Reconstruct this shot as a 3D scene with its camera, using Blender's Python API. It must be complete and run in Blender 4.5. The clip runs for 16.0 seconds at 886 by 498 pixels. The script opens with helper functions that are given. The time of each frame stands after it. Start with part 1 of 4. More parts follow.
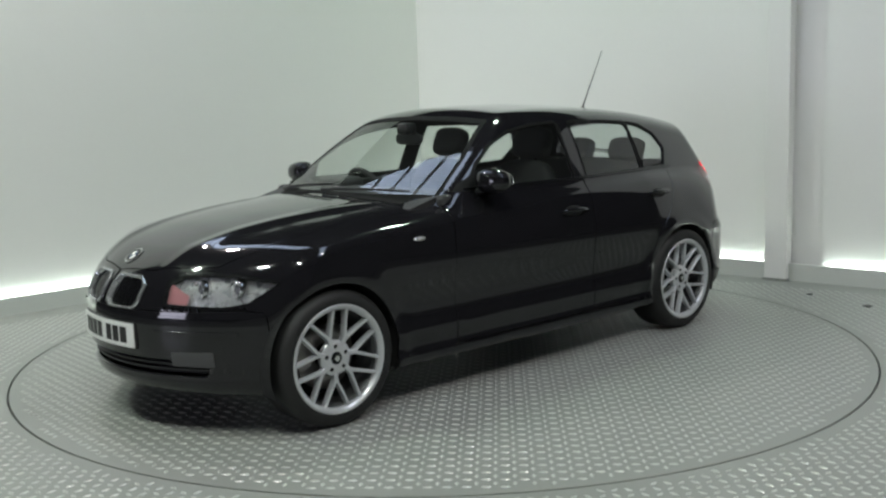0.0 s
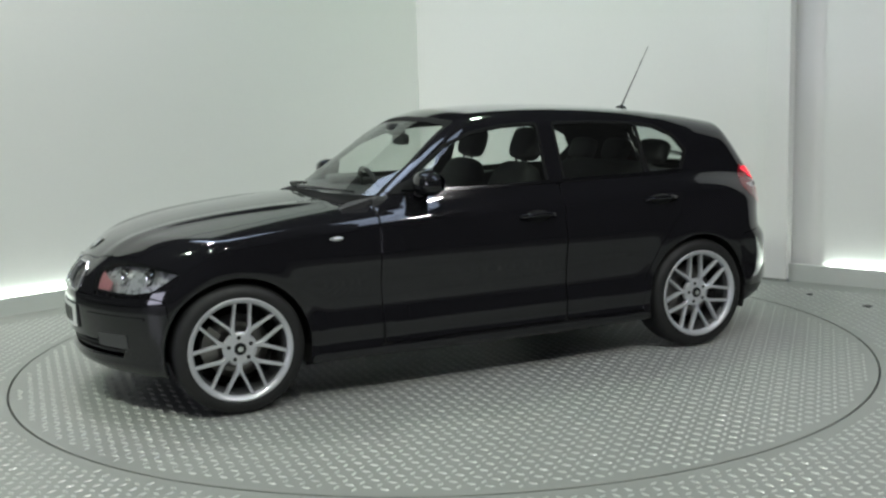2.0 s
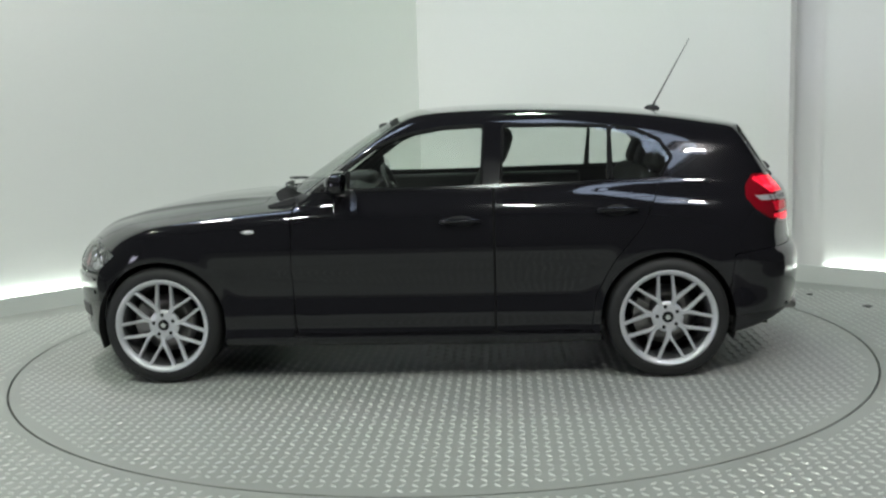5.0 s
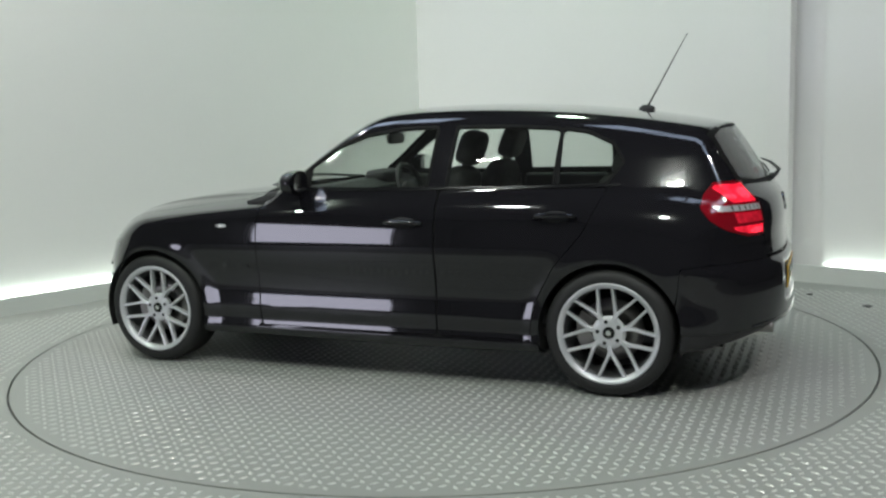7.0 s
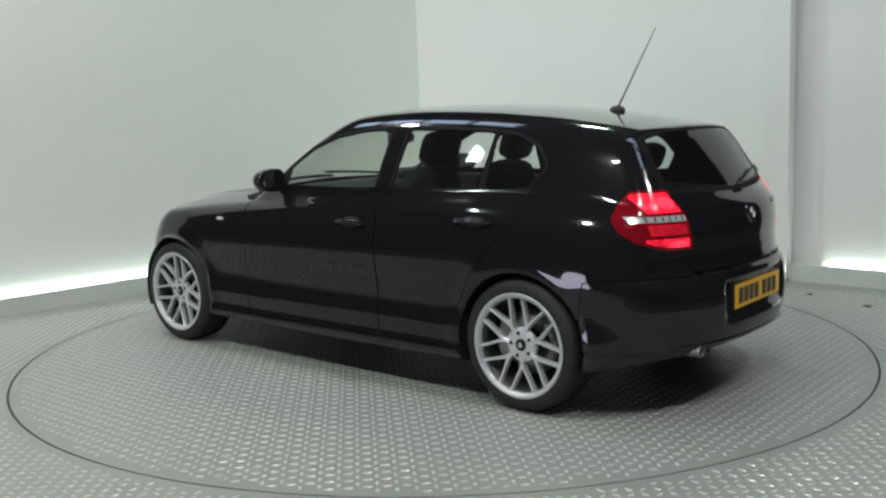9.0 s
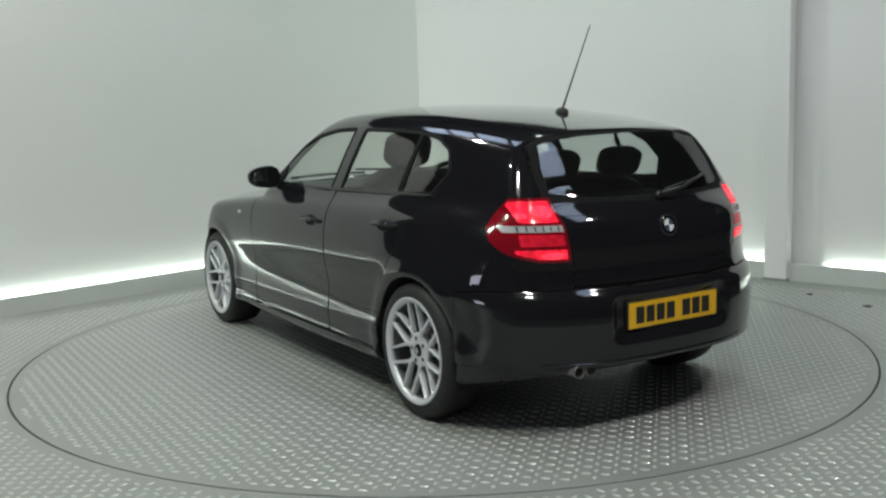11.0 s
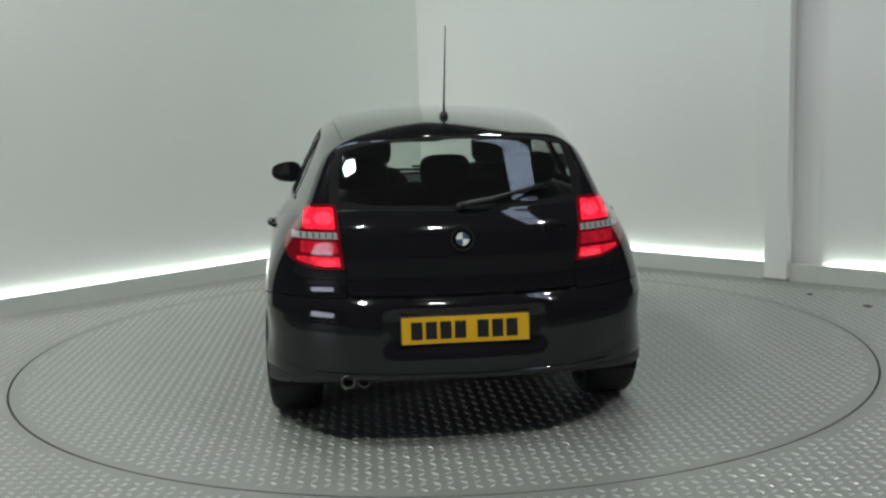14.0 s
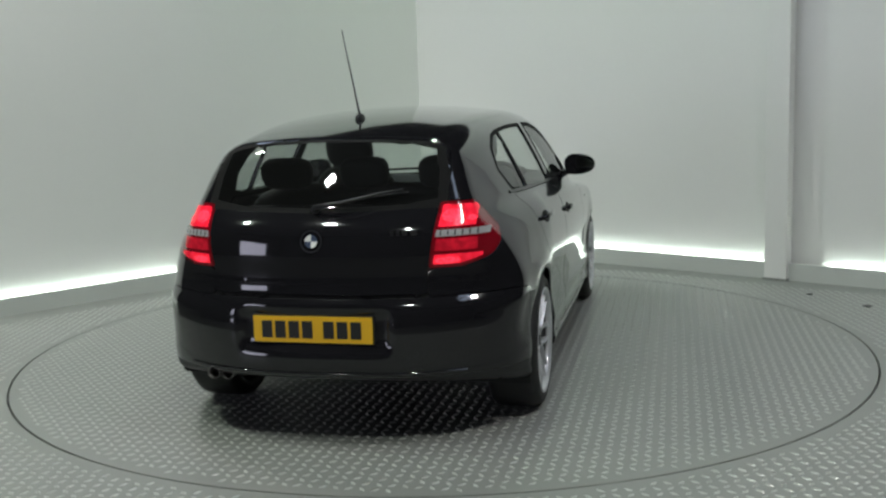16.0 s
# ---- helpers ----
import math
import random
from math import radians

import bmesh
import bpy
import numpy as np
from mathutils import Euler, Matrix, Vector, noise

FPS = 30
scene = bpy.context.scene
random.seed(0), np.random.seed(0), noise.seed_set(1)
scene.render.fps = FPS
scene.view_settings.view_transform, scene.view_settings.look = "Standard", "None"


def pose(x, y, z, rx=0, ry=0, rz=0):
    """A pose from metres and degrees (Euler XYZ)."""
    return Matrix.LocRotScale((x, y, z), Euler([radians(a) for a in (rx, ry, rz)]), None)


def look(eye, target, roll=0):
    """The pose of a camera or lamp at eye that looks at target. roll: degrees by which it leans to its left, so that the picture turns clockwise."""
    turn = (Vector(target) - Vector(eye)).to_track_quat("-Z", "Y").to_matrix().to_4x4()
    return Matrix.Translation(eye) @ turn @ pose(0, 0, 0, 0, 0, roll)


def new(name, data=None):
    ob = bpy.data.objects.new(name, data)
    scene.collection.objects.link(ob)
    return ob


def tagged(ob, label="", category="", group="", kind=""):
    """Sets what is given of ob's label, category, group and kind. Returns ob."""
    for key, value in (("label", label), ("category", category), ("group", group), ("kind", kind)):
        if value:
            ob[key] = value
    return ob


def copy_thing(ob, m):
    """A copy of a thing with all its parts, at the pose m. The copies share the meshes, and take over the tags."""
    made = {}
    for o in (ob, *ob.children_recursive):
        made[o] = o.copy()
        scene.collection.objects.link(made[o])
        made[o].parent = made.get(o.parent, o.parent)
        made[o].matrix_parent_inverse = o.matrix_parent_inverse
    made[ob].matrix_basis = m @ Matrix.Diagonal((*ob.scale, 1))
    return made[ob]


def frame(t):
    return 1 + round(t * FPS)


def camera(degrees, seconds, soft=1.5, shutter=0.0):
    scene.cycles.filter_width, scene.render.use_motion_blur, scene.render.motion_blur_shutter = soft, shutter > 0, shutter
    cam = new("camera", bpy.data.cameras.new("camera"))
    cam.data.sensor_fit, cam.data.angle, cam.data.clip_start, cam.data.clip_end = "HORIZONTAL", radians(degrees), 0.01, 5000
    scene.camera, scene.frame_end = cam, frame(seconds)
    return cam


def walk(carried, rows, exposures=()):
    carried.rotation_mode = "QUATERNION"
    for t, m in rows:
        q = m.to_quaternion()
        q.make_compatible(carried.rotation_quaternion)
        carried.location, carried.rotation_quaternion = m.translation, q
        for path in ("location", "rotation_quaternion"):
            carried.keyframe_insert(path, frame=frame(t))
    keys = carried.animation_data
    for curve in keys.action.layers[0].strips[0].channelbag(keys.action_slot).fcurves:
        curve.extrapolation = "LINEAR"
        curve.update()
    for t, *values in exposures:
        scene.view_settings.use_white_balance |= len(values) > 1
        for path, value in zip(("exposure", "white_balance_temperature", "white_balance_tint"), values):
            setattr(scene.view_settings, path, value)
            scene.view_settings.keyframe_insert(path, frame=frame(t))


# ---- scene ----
# camera: stands still on a tripod at the edge of the booth
cam = camera(48.98, 16.0, soft=2.4)
EYE = Vector((0.0, -5.8693, 1.4033))
RIGHT = Vector((0.9995255, -0.00717711, -0.0299544))
UP = Vector((0.0306673, 0.14095353, 0.98954111))
FORE = Vector((0.00287987, 0.9899902, -0.14110675))
CAM_POSE = Matrix(((RIGHT.x, UP.x, -FORE.x, EYE.x), (RIGHT.y, UP.y, -FORE.y, EYE.y),
                   (RIGHT.z, UP.z, -FORE.z, EYE.z), (0, 0, 0, 1)))
walk(cam, [(0.0, CAM_POSE), (16.0, CAM_POSE)], [(0.0, 0.06), (4.0, 0.27), (7.0, 0.18), (9.0, 0.10), (12.0, -0.05), (14.5, -0.20), (16.0, -0.22)])

# ---- world and lamps ----
world = bpy.data.worlds.new("world")
scene.world = world
world.use_nodes = True
world.node_tree.nodes["Background"].inputs[0].default_value = (0.6, 0.7, 0.85, 1)
world.node_tree.nodes["Background"].inputs[1].default_value = 0.3


def area_lamp(name, place, target, sx, sy, watts, colour):
    data = bpy.data.lights.new(name, "AREA")
    data.shape, data.size, data.size_y, data.energy, data.color = "RECTANGLE", sx, sy, watts, colour
    ob = new(name, data)
    ob.matrix_world = look(place, target)
    return ob


LAMPS = [(-2.4, -3.6), (3.4, -3.9), (-2.9, 0.95), (0.95, 1.8), (0.3, -5.4), (-4.4, -1.6)]
LAMP_Z = 5.2
LAMP_WATTS = [76.0, 112.0, 86.0, 47.0, 130.0, 106.0]
LAMP_TINTS = [(0.93, 1.0, 0.92), (1.0, 0.96, 0.94), (1.0, 0.93, 0.92), (0.72, 1.0, 0.74), (0.93, 1.0, 0.92), (0.83, 1.0, 0.83)]


# ---- node helpers ----
def material(name, colour, rough=0.5, metal=0.0, coat=0.0, bump=0.0, scale=40.0, vary=0.0, big=2.0, spec=0.5):
    m = bpy.data.materials.new(name)
    m.use_nodes = True
    n, l = m.node_tree.nodes, m.node_tree.links
    b = n["Principled BSDF"]
    b.inputs["Base Color"].default_value = (*colour, 1)
    b.inputs["Roughness"].default_value = rough
    b.inputs["Metallic"].default_value = metal
    b.inputs["Coat Weight"].default_value = coat
    b.inputs["Coat Roughness"].default_value = 0.03
    b.inputs["Specular IOR Level"].default_value = spec
    if bump or vary:
        tc = n.new("ShaderNodeTexCoord")
        fine = n.new("ShaderNodeTexNoise")
        fine.inputs["Scale"].default_value, fine.inputs["Detail"].default_value = scale, 5
        wide = n.new("ShaderNodeTexNoise")
        wide.inputs["Scale"].default_value, wide.inputs["Detail"].default_value = big, 4
        l.new(tc.outputs["Object"], fine.inputs["Vector"])
        l.new(tc.outputs["Object"], wide.inputs["Vector"])
        if vary:
            mix = n.new("ShaderNodeMix")
            mix.data_type = "RGBA"
            mix.inputs["A"].default_value = (*[c * (1 - vary) for c in colour], 1)
            mix.inputs["B"].default_value = (*[min(1, c * (1 + vary)) for c in colour], 1)
            half = n.new("ShaderNodeMath")
            half.operation = "MULTIPLY_ADD"
            half.inputs[1].default_value = 0.4
            l.new(fine.outputs[0], half.inputs[0])
            part_big = n.new("ShaderNodeMath")
            part_big.operation = "MULTIPLY"
            part_big.inputs[1].default_value = 0.6
            l.new(wide.outputs[0], part_big.inputs[0])
            l.new(part_big.outputs[0], half.inputs[2])
            l.new(half.outputs[0], mix.inputs["Factor"])
            l.new(mix.outputs["Result"], b.inputs["Base Color"])
            mr = n.new("ShaderNodeMapRange")
            mr.inputs["To Min"].default_value, mr.inputs["To Max"].default_value = rough * 0.75, min(1, rough * 1.25)
            l.new(wide.outputs[0], mr.inputs["Value"])
            l.new(mr.outputs["Result"], b.inputs["Roughness"])
        if bump:
            bp = n.new("ShaderNodeBump")
            bp.inputs["Strength"].default_value, bp.inputs["Distance"].default_value = bump, 0.002
            l.new(fine.outputs[0], bp.inputs["Height"])
            l.new(bp.outputs["Normal"], b.inputs["Normal"])
    return m


def glowing(name, colour, strength):
    m = bpy.data.materials.new(name)
    m.use_nodes = True
    b = m.node_tree.nodes["Principled BSDF"]
    b.inputs["Base Color"].default_value = (*colour, 1)
    b.inputs["Emission Color"].default_value = (*colour, 1)
    b.inputs["Emission Strength"].default_value = strength
    return m


def clear_glass(name, tint, rough=0.0):
    """A thin pane, alike from both sides: it lets light through, tinted, and mirrors more at grazing angles."""
    m = bpy.data.materials.new(name)
    m.use_nodes = True
    n, l = m.node_tree.nodes, m.node_tree.links
    n.remove(n["Principled BSDF"])
    tr, gl, lw, mx = n.new("ShaderNodeBsdfTransparent"), n.new("ShaderNodeBsdfGlossy"), n.new("ShaderNodeLayerWeight"), n.new("ShaderNodeMixShader")
    tr.inputs["Color"].default_value = (*tint, 1)
    gl.inputs["Roughness"].default_value = rough
    lw.inputs["Blend"].default_value = 0.5
    pw, ad = n.new("ShaderNodeMath"), n.new("ShaderNodeMath")
    pw.operation, ad.operation = "POWER", "MULTIPLY_ADD"
    pw.inputs[1].default_value = 4.5
    ad.inputs[1].default_value, ad.inputs[2].default_value = 0.92, 0.07
    l.new(lw.outputs["Facing"], pw.inputs[0])
    l.new(pw.outputs[0], ad.inputs[0])
    l.new(ad.outputs[0], mx.inputs[0])
    # a faint grey haze painted into the pane lifts the dark behind it
    haze, haze_mix = n.new("ShaderNodeBsdfDiffuse"), n.new("ShaderNodeMixShader")
    haze.inputs["Color"].default_value = (0.55, 0.56, 0.54, 1)
    haze_mix.inputs[0].default_value = 0.010
    l.new(tr.outputs[0], haze_mix.inputs[1])
    l.new(haze.outputs[0], haze_mix.inputs[2])
    l.new(haze_mix.outputs[0], mx.inputs[1])
    l.new(gl.outputs[0], mx.inputs[2])
    l.new(mx.outputs[0], n["Material Output"].inputs["Surface"])
    return m


def uneven(m, scale, low, high):
    """Lets a glowing lens shine unevenly through its ribs and bulbs."""
    n, l = m.node_tree.nodes, m.node_tree.links
    tc, no, mr = n.new("ShaderNodeTexCoord"), n.new("ShaderNodeTexNoise"), n.new("ShaderNodeMapRange")
    no.inputs["Scale"].default_value, no.inputs["Detail"].default_value = scale, 2
    mr.inputs["From Min"].default_value, mr.inputs["From Max"].default_value = 0.35, 0.65
    mr.inputs["To Min"].default_value, mr.inputs["To Max"].default_value = low, high
    l.new(tc.outputs["Object"], no.inputs["Vector"])
    l.new(no.outputs[0], mr.inputs["Value"])
    l.new(mr.outputs["Result"], n["Principled BSDF"].inputs["Emission Strength"])
    n["Principled BSDF"].inputs["Roughness"].default_value = 0.1
    return m


WALL = material("white_panel", (0.78, 0.78, 0.76), 0.45, vary=0.03, bump=0.05, scale=30, big=0.6)
FLOOR = material("grey_floor_plate", (0.235, 0.244, 0.226), 0.40, metal=0.0, vary=0.14, bump=0.1, scale=60, big=1.3)
TREAD = material("worn_tread", (0.48, 0.49, 0.47), 0.40, metal=0.25, vary=0.12, bump=0.05, scale=90, big=2.0)
HALL_FLOOR = material("hall_concrete", (0.07, 0.07, 0.068), 0.7, vary=0.25, bump=0.2, scale=30, big=0.8)
# greyer than the wall: the upstand's shade is put into its colour
UPSTAND = material("shaded_upstand", (0.56, 0.58, 0.55), 0.5, vary=0.08, bump=0.08, scale=40, big=1.5)
DARK = material("dark_hall", (0.035, 0.036, 0.038), 0.8, vary=0.3, bump=0.1, scale=12, big=0.5)
STRIP = glowing("strip_light", (0.88, 1.0, 0.93), 15.0)
TUBE = glowing("lamp_face", (1.0, 0.98, 0.92), 30.0)
SKYLIGHT = glowing("rooflight_sheet", (0.58, 0.70, 0.92), 4.6)
DAYLIGHT = glowing("daylight", (0.82, 0.82, 1.0), 7.0)
PAINT = material("black_paint", (0.0095, 0.0092, 0.011), 0.12, coat=1.0, bump=0.0, spec=0.06)
TRIM = material("black_trim", (0.012, 0.012, 0.013), 0.45, bump=0.1, scale=300, vary=0.1)
SEAL = material("rubber_seal", (0.006, 0.006, 0.006), 0.75, spec=0.15)
GLOSS = material("gloss_black_trim", (0.006, 0.006, 0.007), 0.15)
UNDER = material("underbody", (0.008, 0.008, 0.008), 0.85)
RUBBER = material("tyre_rubber", (0.011, 0.011, 0.011), 0.62, bump=0.2, scale=120, vary=0.25, big=9)
ALLOY = material("silver_alloy", (0.60, 0.61, 0.63), 0.32, metal=0.45, vary=0.05, bump=0.02, scale=200, big=6)
# brake dust plus the shade inside the rim, both put into the colour
BARREL = material("shaded_dusty_barrel", (0.075, 0.076, 0.078), 0.5, metal=0.4, vary=0.2, bump=0.05, scale=150, big=8)
DISC = material("brake_steel", (0.30, 0.29, 0.28), 0.38, metal=1.0, vary=0.1, scale=150)
CHROME = material("chrome", (0.8, 0.8, 0.8), 0.08, metal=1.0)
GLASS = clear_glass("window_glass", (0.86, 0.90, 0.87))
REAR_GLASS = clear_glass("dark_window_glass", (0.74, 0.79, 0.77))
LENS = clear_glass("lamp_lens", (0.93, 0.94, 0.95))
CLOTH = material("charcoal_cloth", (0.030, 0.031, 0.030), 0.9, bump=0.5, scale=350, vary=0.2)
DASH = material("dash_plastic", (0.030, 0.030, 0.031), 0.6, bump=0.3, scale=500, vary=0.1)


# ---- mesh helpers ----
def part(name, bm, mat, parent=None, label="", smooth=False):
    me = bpy.data.meshes.new(name)
    if smooth:
        for f in bm.faces:
            f.smooth = True
    bm.to_mesh(me)
    bm.free()
    me.materials.append(mat)
    ob = new(name, me)
    if parent:
        ob.parent = parent
    if label:
        tagged(ob, label)
    return ob


def sharpen(bm, degrees=35):
    for e in bm.edges:
        if len(e.link_faces) == 2 and e.calc_face_angle(0) > radians(degrees):
            e.smooth = False
    return bm


def box(bm, x0, x1, y0, y1, z0, z1, bevel=0.0, m=None):
    r = bmesh.ops.create_cube(bm, size=1, matrix=Matrix.Translation(((x0 + x1) / 2, (y0 + y1) / 2, (z0 + z1) / 2)) @ Matrix.Diagonal((abs(x1 - x0), abs(y1 - y0), abs(z1 - z0), 1)))
    vs = r["verts"]
    if bevel:
        es = list({e for v in vs for e in v.link_edges})
        vs = list({v for f in bmesh.ops.bevel(bm, geom=es, offset=bevel, segments=2, affect="EDGES", profile=0.5)["faces"] for v in f.verts} | set(v for v in vs if v.is_valid))
    if m is not None:
        bmesh.ops.transform(bm, matrix=m, verts=vs)
    return vs


def sweep(bm, path, radius, sides=8, flat=1.0):
    """A rod along a path of points; flat squashes it."""
    rings = []
    for i, p in enumerate(path):
        p = Vector(p)
        a, b = Vector(path[max(i - 1, 0)]), Vector(path[min(i + 1, len(path) - 1)])
        d = (b - a).normalized()
        u = d.cross(Vector((0, 0, 1)) if abs(d.z) < 0.95 else Vector((1, 0, 0))).normalized()
        v = u.cross(d)
        r = radius[i] if isinstance(radius, (list, tuple)) else radius
        rings.append([bm.verts.new(p + (u * math.cos(k * math.tau / sides) + v * math.sin(k * math.tau / sides) * flat) * r) for k in range(sides)])
    for a, b in zip(rings, rings[1:]):
        for k in range(sides):
            bm.faces.new((a[k], a[(k + 1) % sides], b[(k + 1) % sides], b[k]))
    bm.faces.new(rings[0][::-1])
    bm.faces.new(rings[-1])
    return bm


def lathe(bm, profile, sides=48, m=None, close=True):
    """Turns a profile of (radius, height along y) about the y axis."""
    rings = []
    for r, h in profile:
        rings.append([bm.verts.new((m or Matrix()) @ Vector((r * math.cos(k * math.tau / sides), h, r * math.sin(k * math.tau / sides)))) for k in range(sides)])
    pairs = list(zip(rings, rings[1:])) + ([(rings[-1], rings[0])] if close else [])
    for a, b in pairs:
        for k in range(sides):
            bm.faces.new((a[k], a[(k + 1) % sides], b[(k + 1) % sides], b[k]))
    return bm


def disc(bm, r0, r1, z0, z1, m, sides=32, a0=0.0, a1=math.tau):
    """A ring or wedge of a ring, thick from z0 to z1."""
    full = a1 - a0 > math.tau - 1e-6
    n = sides if full else max(3, int(sides * (a1 - a0) / math.tau)) + 1
    rings = []
    for k in range(n):
        a = a0 + (a1 - a0) * k / (n if full else n - 1)
        rings.append([bm.verts.new(m @ Vector((r * math.cos(a), r * math.sin(a), h))) for r, h in ((r0, z0), (r1, z0), (r1, z1), (r0, z1))])
    for k in range(n if full else n - 1):
        a, b = rings[k], rings[(k + 1) % n]
        for j in range(4):
            bm.faces.new((a[j], b[j], b[(j + 1) % 4], a[(j + 1) % 4]))
    if not full:
        bm.faces.new(rings[0]), bm.faces.new(rings[-1][::-1])
    return bm


def prism(bm, pts, axis, a, b):
    """A solid from a polygon: axis 'y' takes (x, z) points, 'x' takes (y, z), 'z' takes (x, y)."""
    def at(p, h):
        return {"y": (p[0], h, p[1]), "x": (h, p[0], p[1]), "z": (p[0], p[1], h)}[axis]
    lo, hi = [bm.verts.new(at(p, a)) for p in pts], [bm.verts.new(at(p, b)) for p in pts]
    bm.faces.new(lo), bm.faces.new(hi[::-1])
    for i in range(len(pts)):
        j = (i + 1) % len(pts)
        bm.faces.new((lo[i], hi[i], hi[j], lo[j]))
    bmesh.ops.recalc_face_normals(bm, faces=bm.faces[:])
    return bm


# ---- the booth ----
CORNER = Vector((-0.167, 4.195, 0))
LEFT = Vector((-math.cos(radians(45.07)), -math.sin(radians(45.07)), 0))
RIGHTWARD = Vector((math.cos(radians(41.54)), -math.sin(radians(41.54)), 0))
WALL_TOP = 3.3
LEDGE = 0.135


def wall_frame(direction, inward):
    m = Matrix((direction, inward, Vector((0, 0, 1)))).transposed().to_4x4()
    m.translation = CORNER
    return m


IN_LEFT = Vector((-LEFT.y, LEFT.x, 0))
if IN_LEFT.y > 0:
    IN_LEFT = -IN_LEFT
IN_RIGHT = Vector((-RIGHTWARD.y, RIGHTWARD.x, 0))
if IN_RIGHT.y > 0:
    IN_RIGHT = -IN_RIGHT
ML, MR = wall_frame(LEFT, IN_LEFT), wall_frame(RIGHTWARD, IN_RIGHT)


def build_booth():
    bm = bmesh.new()
    box(bm, -9, 9, -11, 7, -0.3, -0.03)
    tagged(part("floor", bm, HALL_FLOOR), "dark concrete floor of the hall", "floor", kind="structure")
    for side, m, length in (("west", ML, 5.5), ("east", MR, 5.8)):
        spans = [(-0.07, length, -0.06)] if side == "west" else [(-0.07, 3.78, -0.06), (3.78, 4.10, -0.11), (4.10, length, -0.06)]
        for k, (a, b, face) in enumerate(spans):
            bm = bmesh.new()
            box(bm, a, b, -0.25, face, LEDGE - 0.04, WALL_TOP, 0.0, m)
            tagged(part("wall_%s_%d" % (side, k + 1), bm, WALL), "smooth white booth wall panel above a lit gap", "wall", kind="structure")
        bm = bmesh.new()
        prism(bm, [(-0.0585, -0.03), (0.0, -0.03), (0.0, LEDGE - 0.003), (-0.003, LEDGE), (-0.018, LEDGE), (-0.018, LEDGE - 0.034), (-0.0585, LEDGE - 0.034)], "x", 0.0, length)
        bmesh.ops.transform(bm, matrix=m, verts=bm.verts[:])
        tagged(part("baseboard_" + side, bm, UPSTAND), "pale upstand at the foot of the wall, greyed for shade", "baseboard", kind="structure")


build_booth()

# ---- turntable, its surround and the dark hall ----
TABLE_R = 2.457
CAR_OFFSET = Vector((0.1005, 0.0631, 0))


def tread_bars(bm_verts, bm_faces, inside, x0, x1, y0, y1, pitch=0.052):
    """Raised lozenge bars in two crossed directions, as on chequer plate."""
    i = 0
    nx, ny = int((x1 - x0) / pitch), int((y1 - y0) / pitch)
    for a in range(nx):
        for b in range(ny):
            x, y = x0 + (a + 0.5) * pitch, y0 + (b + 0.5) * pitch
            if not inside(x, y):
                continue
            t = radians(45 if (a + b) % 2 else 135)
            c, s = math.cos(t), math.sin(t)
            k = len(bm_verts)
            for u, v, h in ((-0.021, 0, 0), (0, -0.010, 0), (0.021, 0, 0), (0, 0.010, 0), (-0.011, 0, 0.0046), (0.011, 0, 0.0046)):
                bm_verts.append((x + c * u - s * v, y + s * u + c * v, h))
            for f in ((0, 1, 5, 4), (1, 2, 5), (2, 3, 4, 5), (3, 0, 4)):
                bm_faces.append(tuple(k + q for q in f))
            i += 1
    return i


def build_table():
    base = new("turntable")
    tagged(base, "round grey steel turntable with worn chequer-plate tread", "turntable")
    bm = bmesh.new()
    n = 160
    top = [bm.verts.new((TABLE_R * math.cos(k * math.tau / n), TABLE_R * math.sin(k * math.tau / n), 0)) for k in range(n)]
    low = [bm.verts.new((v.co.x, v.co.y, -0.03)) for v in top]
    bm.faces.new(top)
    for k in range(n):
        bm.faces.new((low[k], low[(k + 1) % n], top[(k + 1) % n], top[k]))
    part("deck", bm, FLOOR, base)
    vs, fs = [], []
    tread_bars(vs, fs, lambda x, y: math.hypot(x, y) < TABLE_R - 0.05, -TABLE_R, TABLE_R, -TABLE_R, TABLE_R)
    me = bpy.data.meshes.new("tread")
    me.from_pydata(vs, [], fs)
    me.materials.append(TREAD)
    tread = new("tread", me)
    tread.parent = base
    tagged(tread, kind="stuff")
    return base


def build_surround():
    bm = bmesh.new()
    n, r0, r1 = 160, TABLE_R + 0.012, 4.35
    rings = []
    for r, z in ((r0, -0.03), (r0, 0.0), (r1, 0.0), (r1, -0.03)):
        rings.append([bm.verts.new((r * math.cos(k * math.tau / n), r * math.sin(k * math.tau / n), z)) for k in range(n)])
    for a, b in zip(rings, rings[1:]):
        for k in range(n):
            bm.faces.new((a[k], b[k], b[(k + 1) % n], a[(k + 1) % n]))
    bmesh.ops.recalc_face_normals(bm, faces=bm.faces[:])
    tagged(part("floor_plate", bm, FLOOR), "grey chequer-plate floor round the turntable", "floor", kind="structure")
    vs, fs = [], []
    def inside(x, y):
        p = Vector((x, y, 0)) - CORNER
        return TABLE_R + 0.06 < math.hypot(x, y) < 4.30 and p.dot(IN_LEFT) > 0.25 and p.dot(IN_RIGHT) > 0.25
    tread_bars(vs, fs, inside, -4.3, 4.3, -4.3, 2.4)
    me = bpy.data.meshes.new("floor_tread")
    me.from_pydata(vs, [], fs)
    me.materials.append(TREAD)
    tagged(new("floor_tread", me), "raised lozenge tread of the floor plate", "floor", kind="stuff")


# centre, width, length, turn and panes of each rooflight
ROOFLIGHTS = [(-2.37, 1.83, 0.95, 3.7, 45, 4), (2.2, -2.7, 0.9, 5.4, 34, 5)]


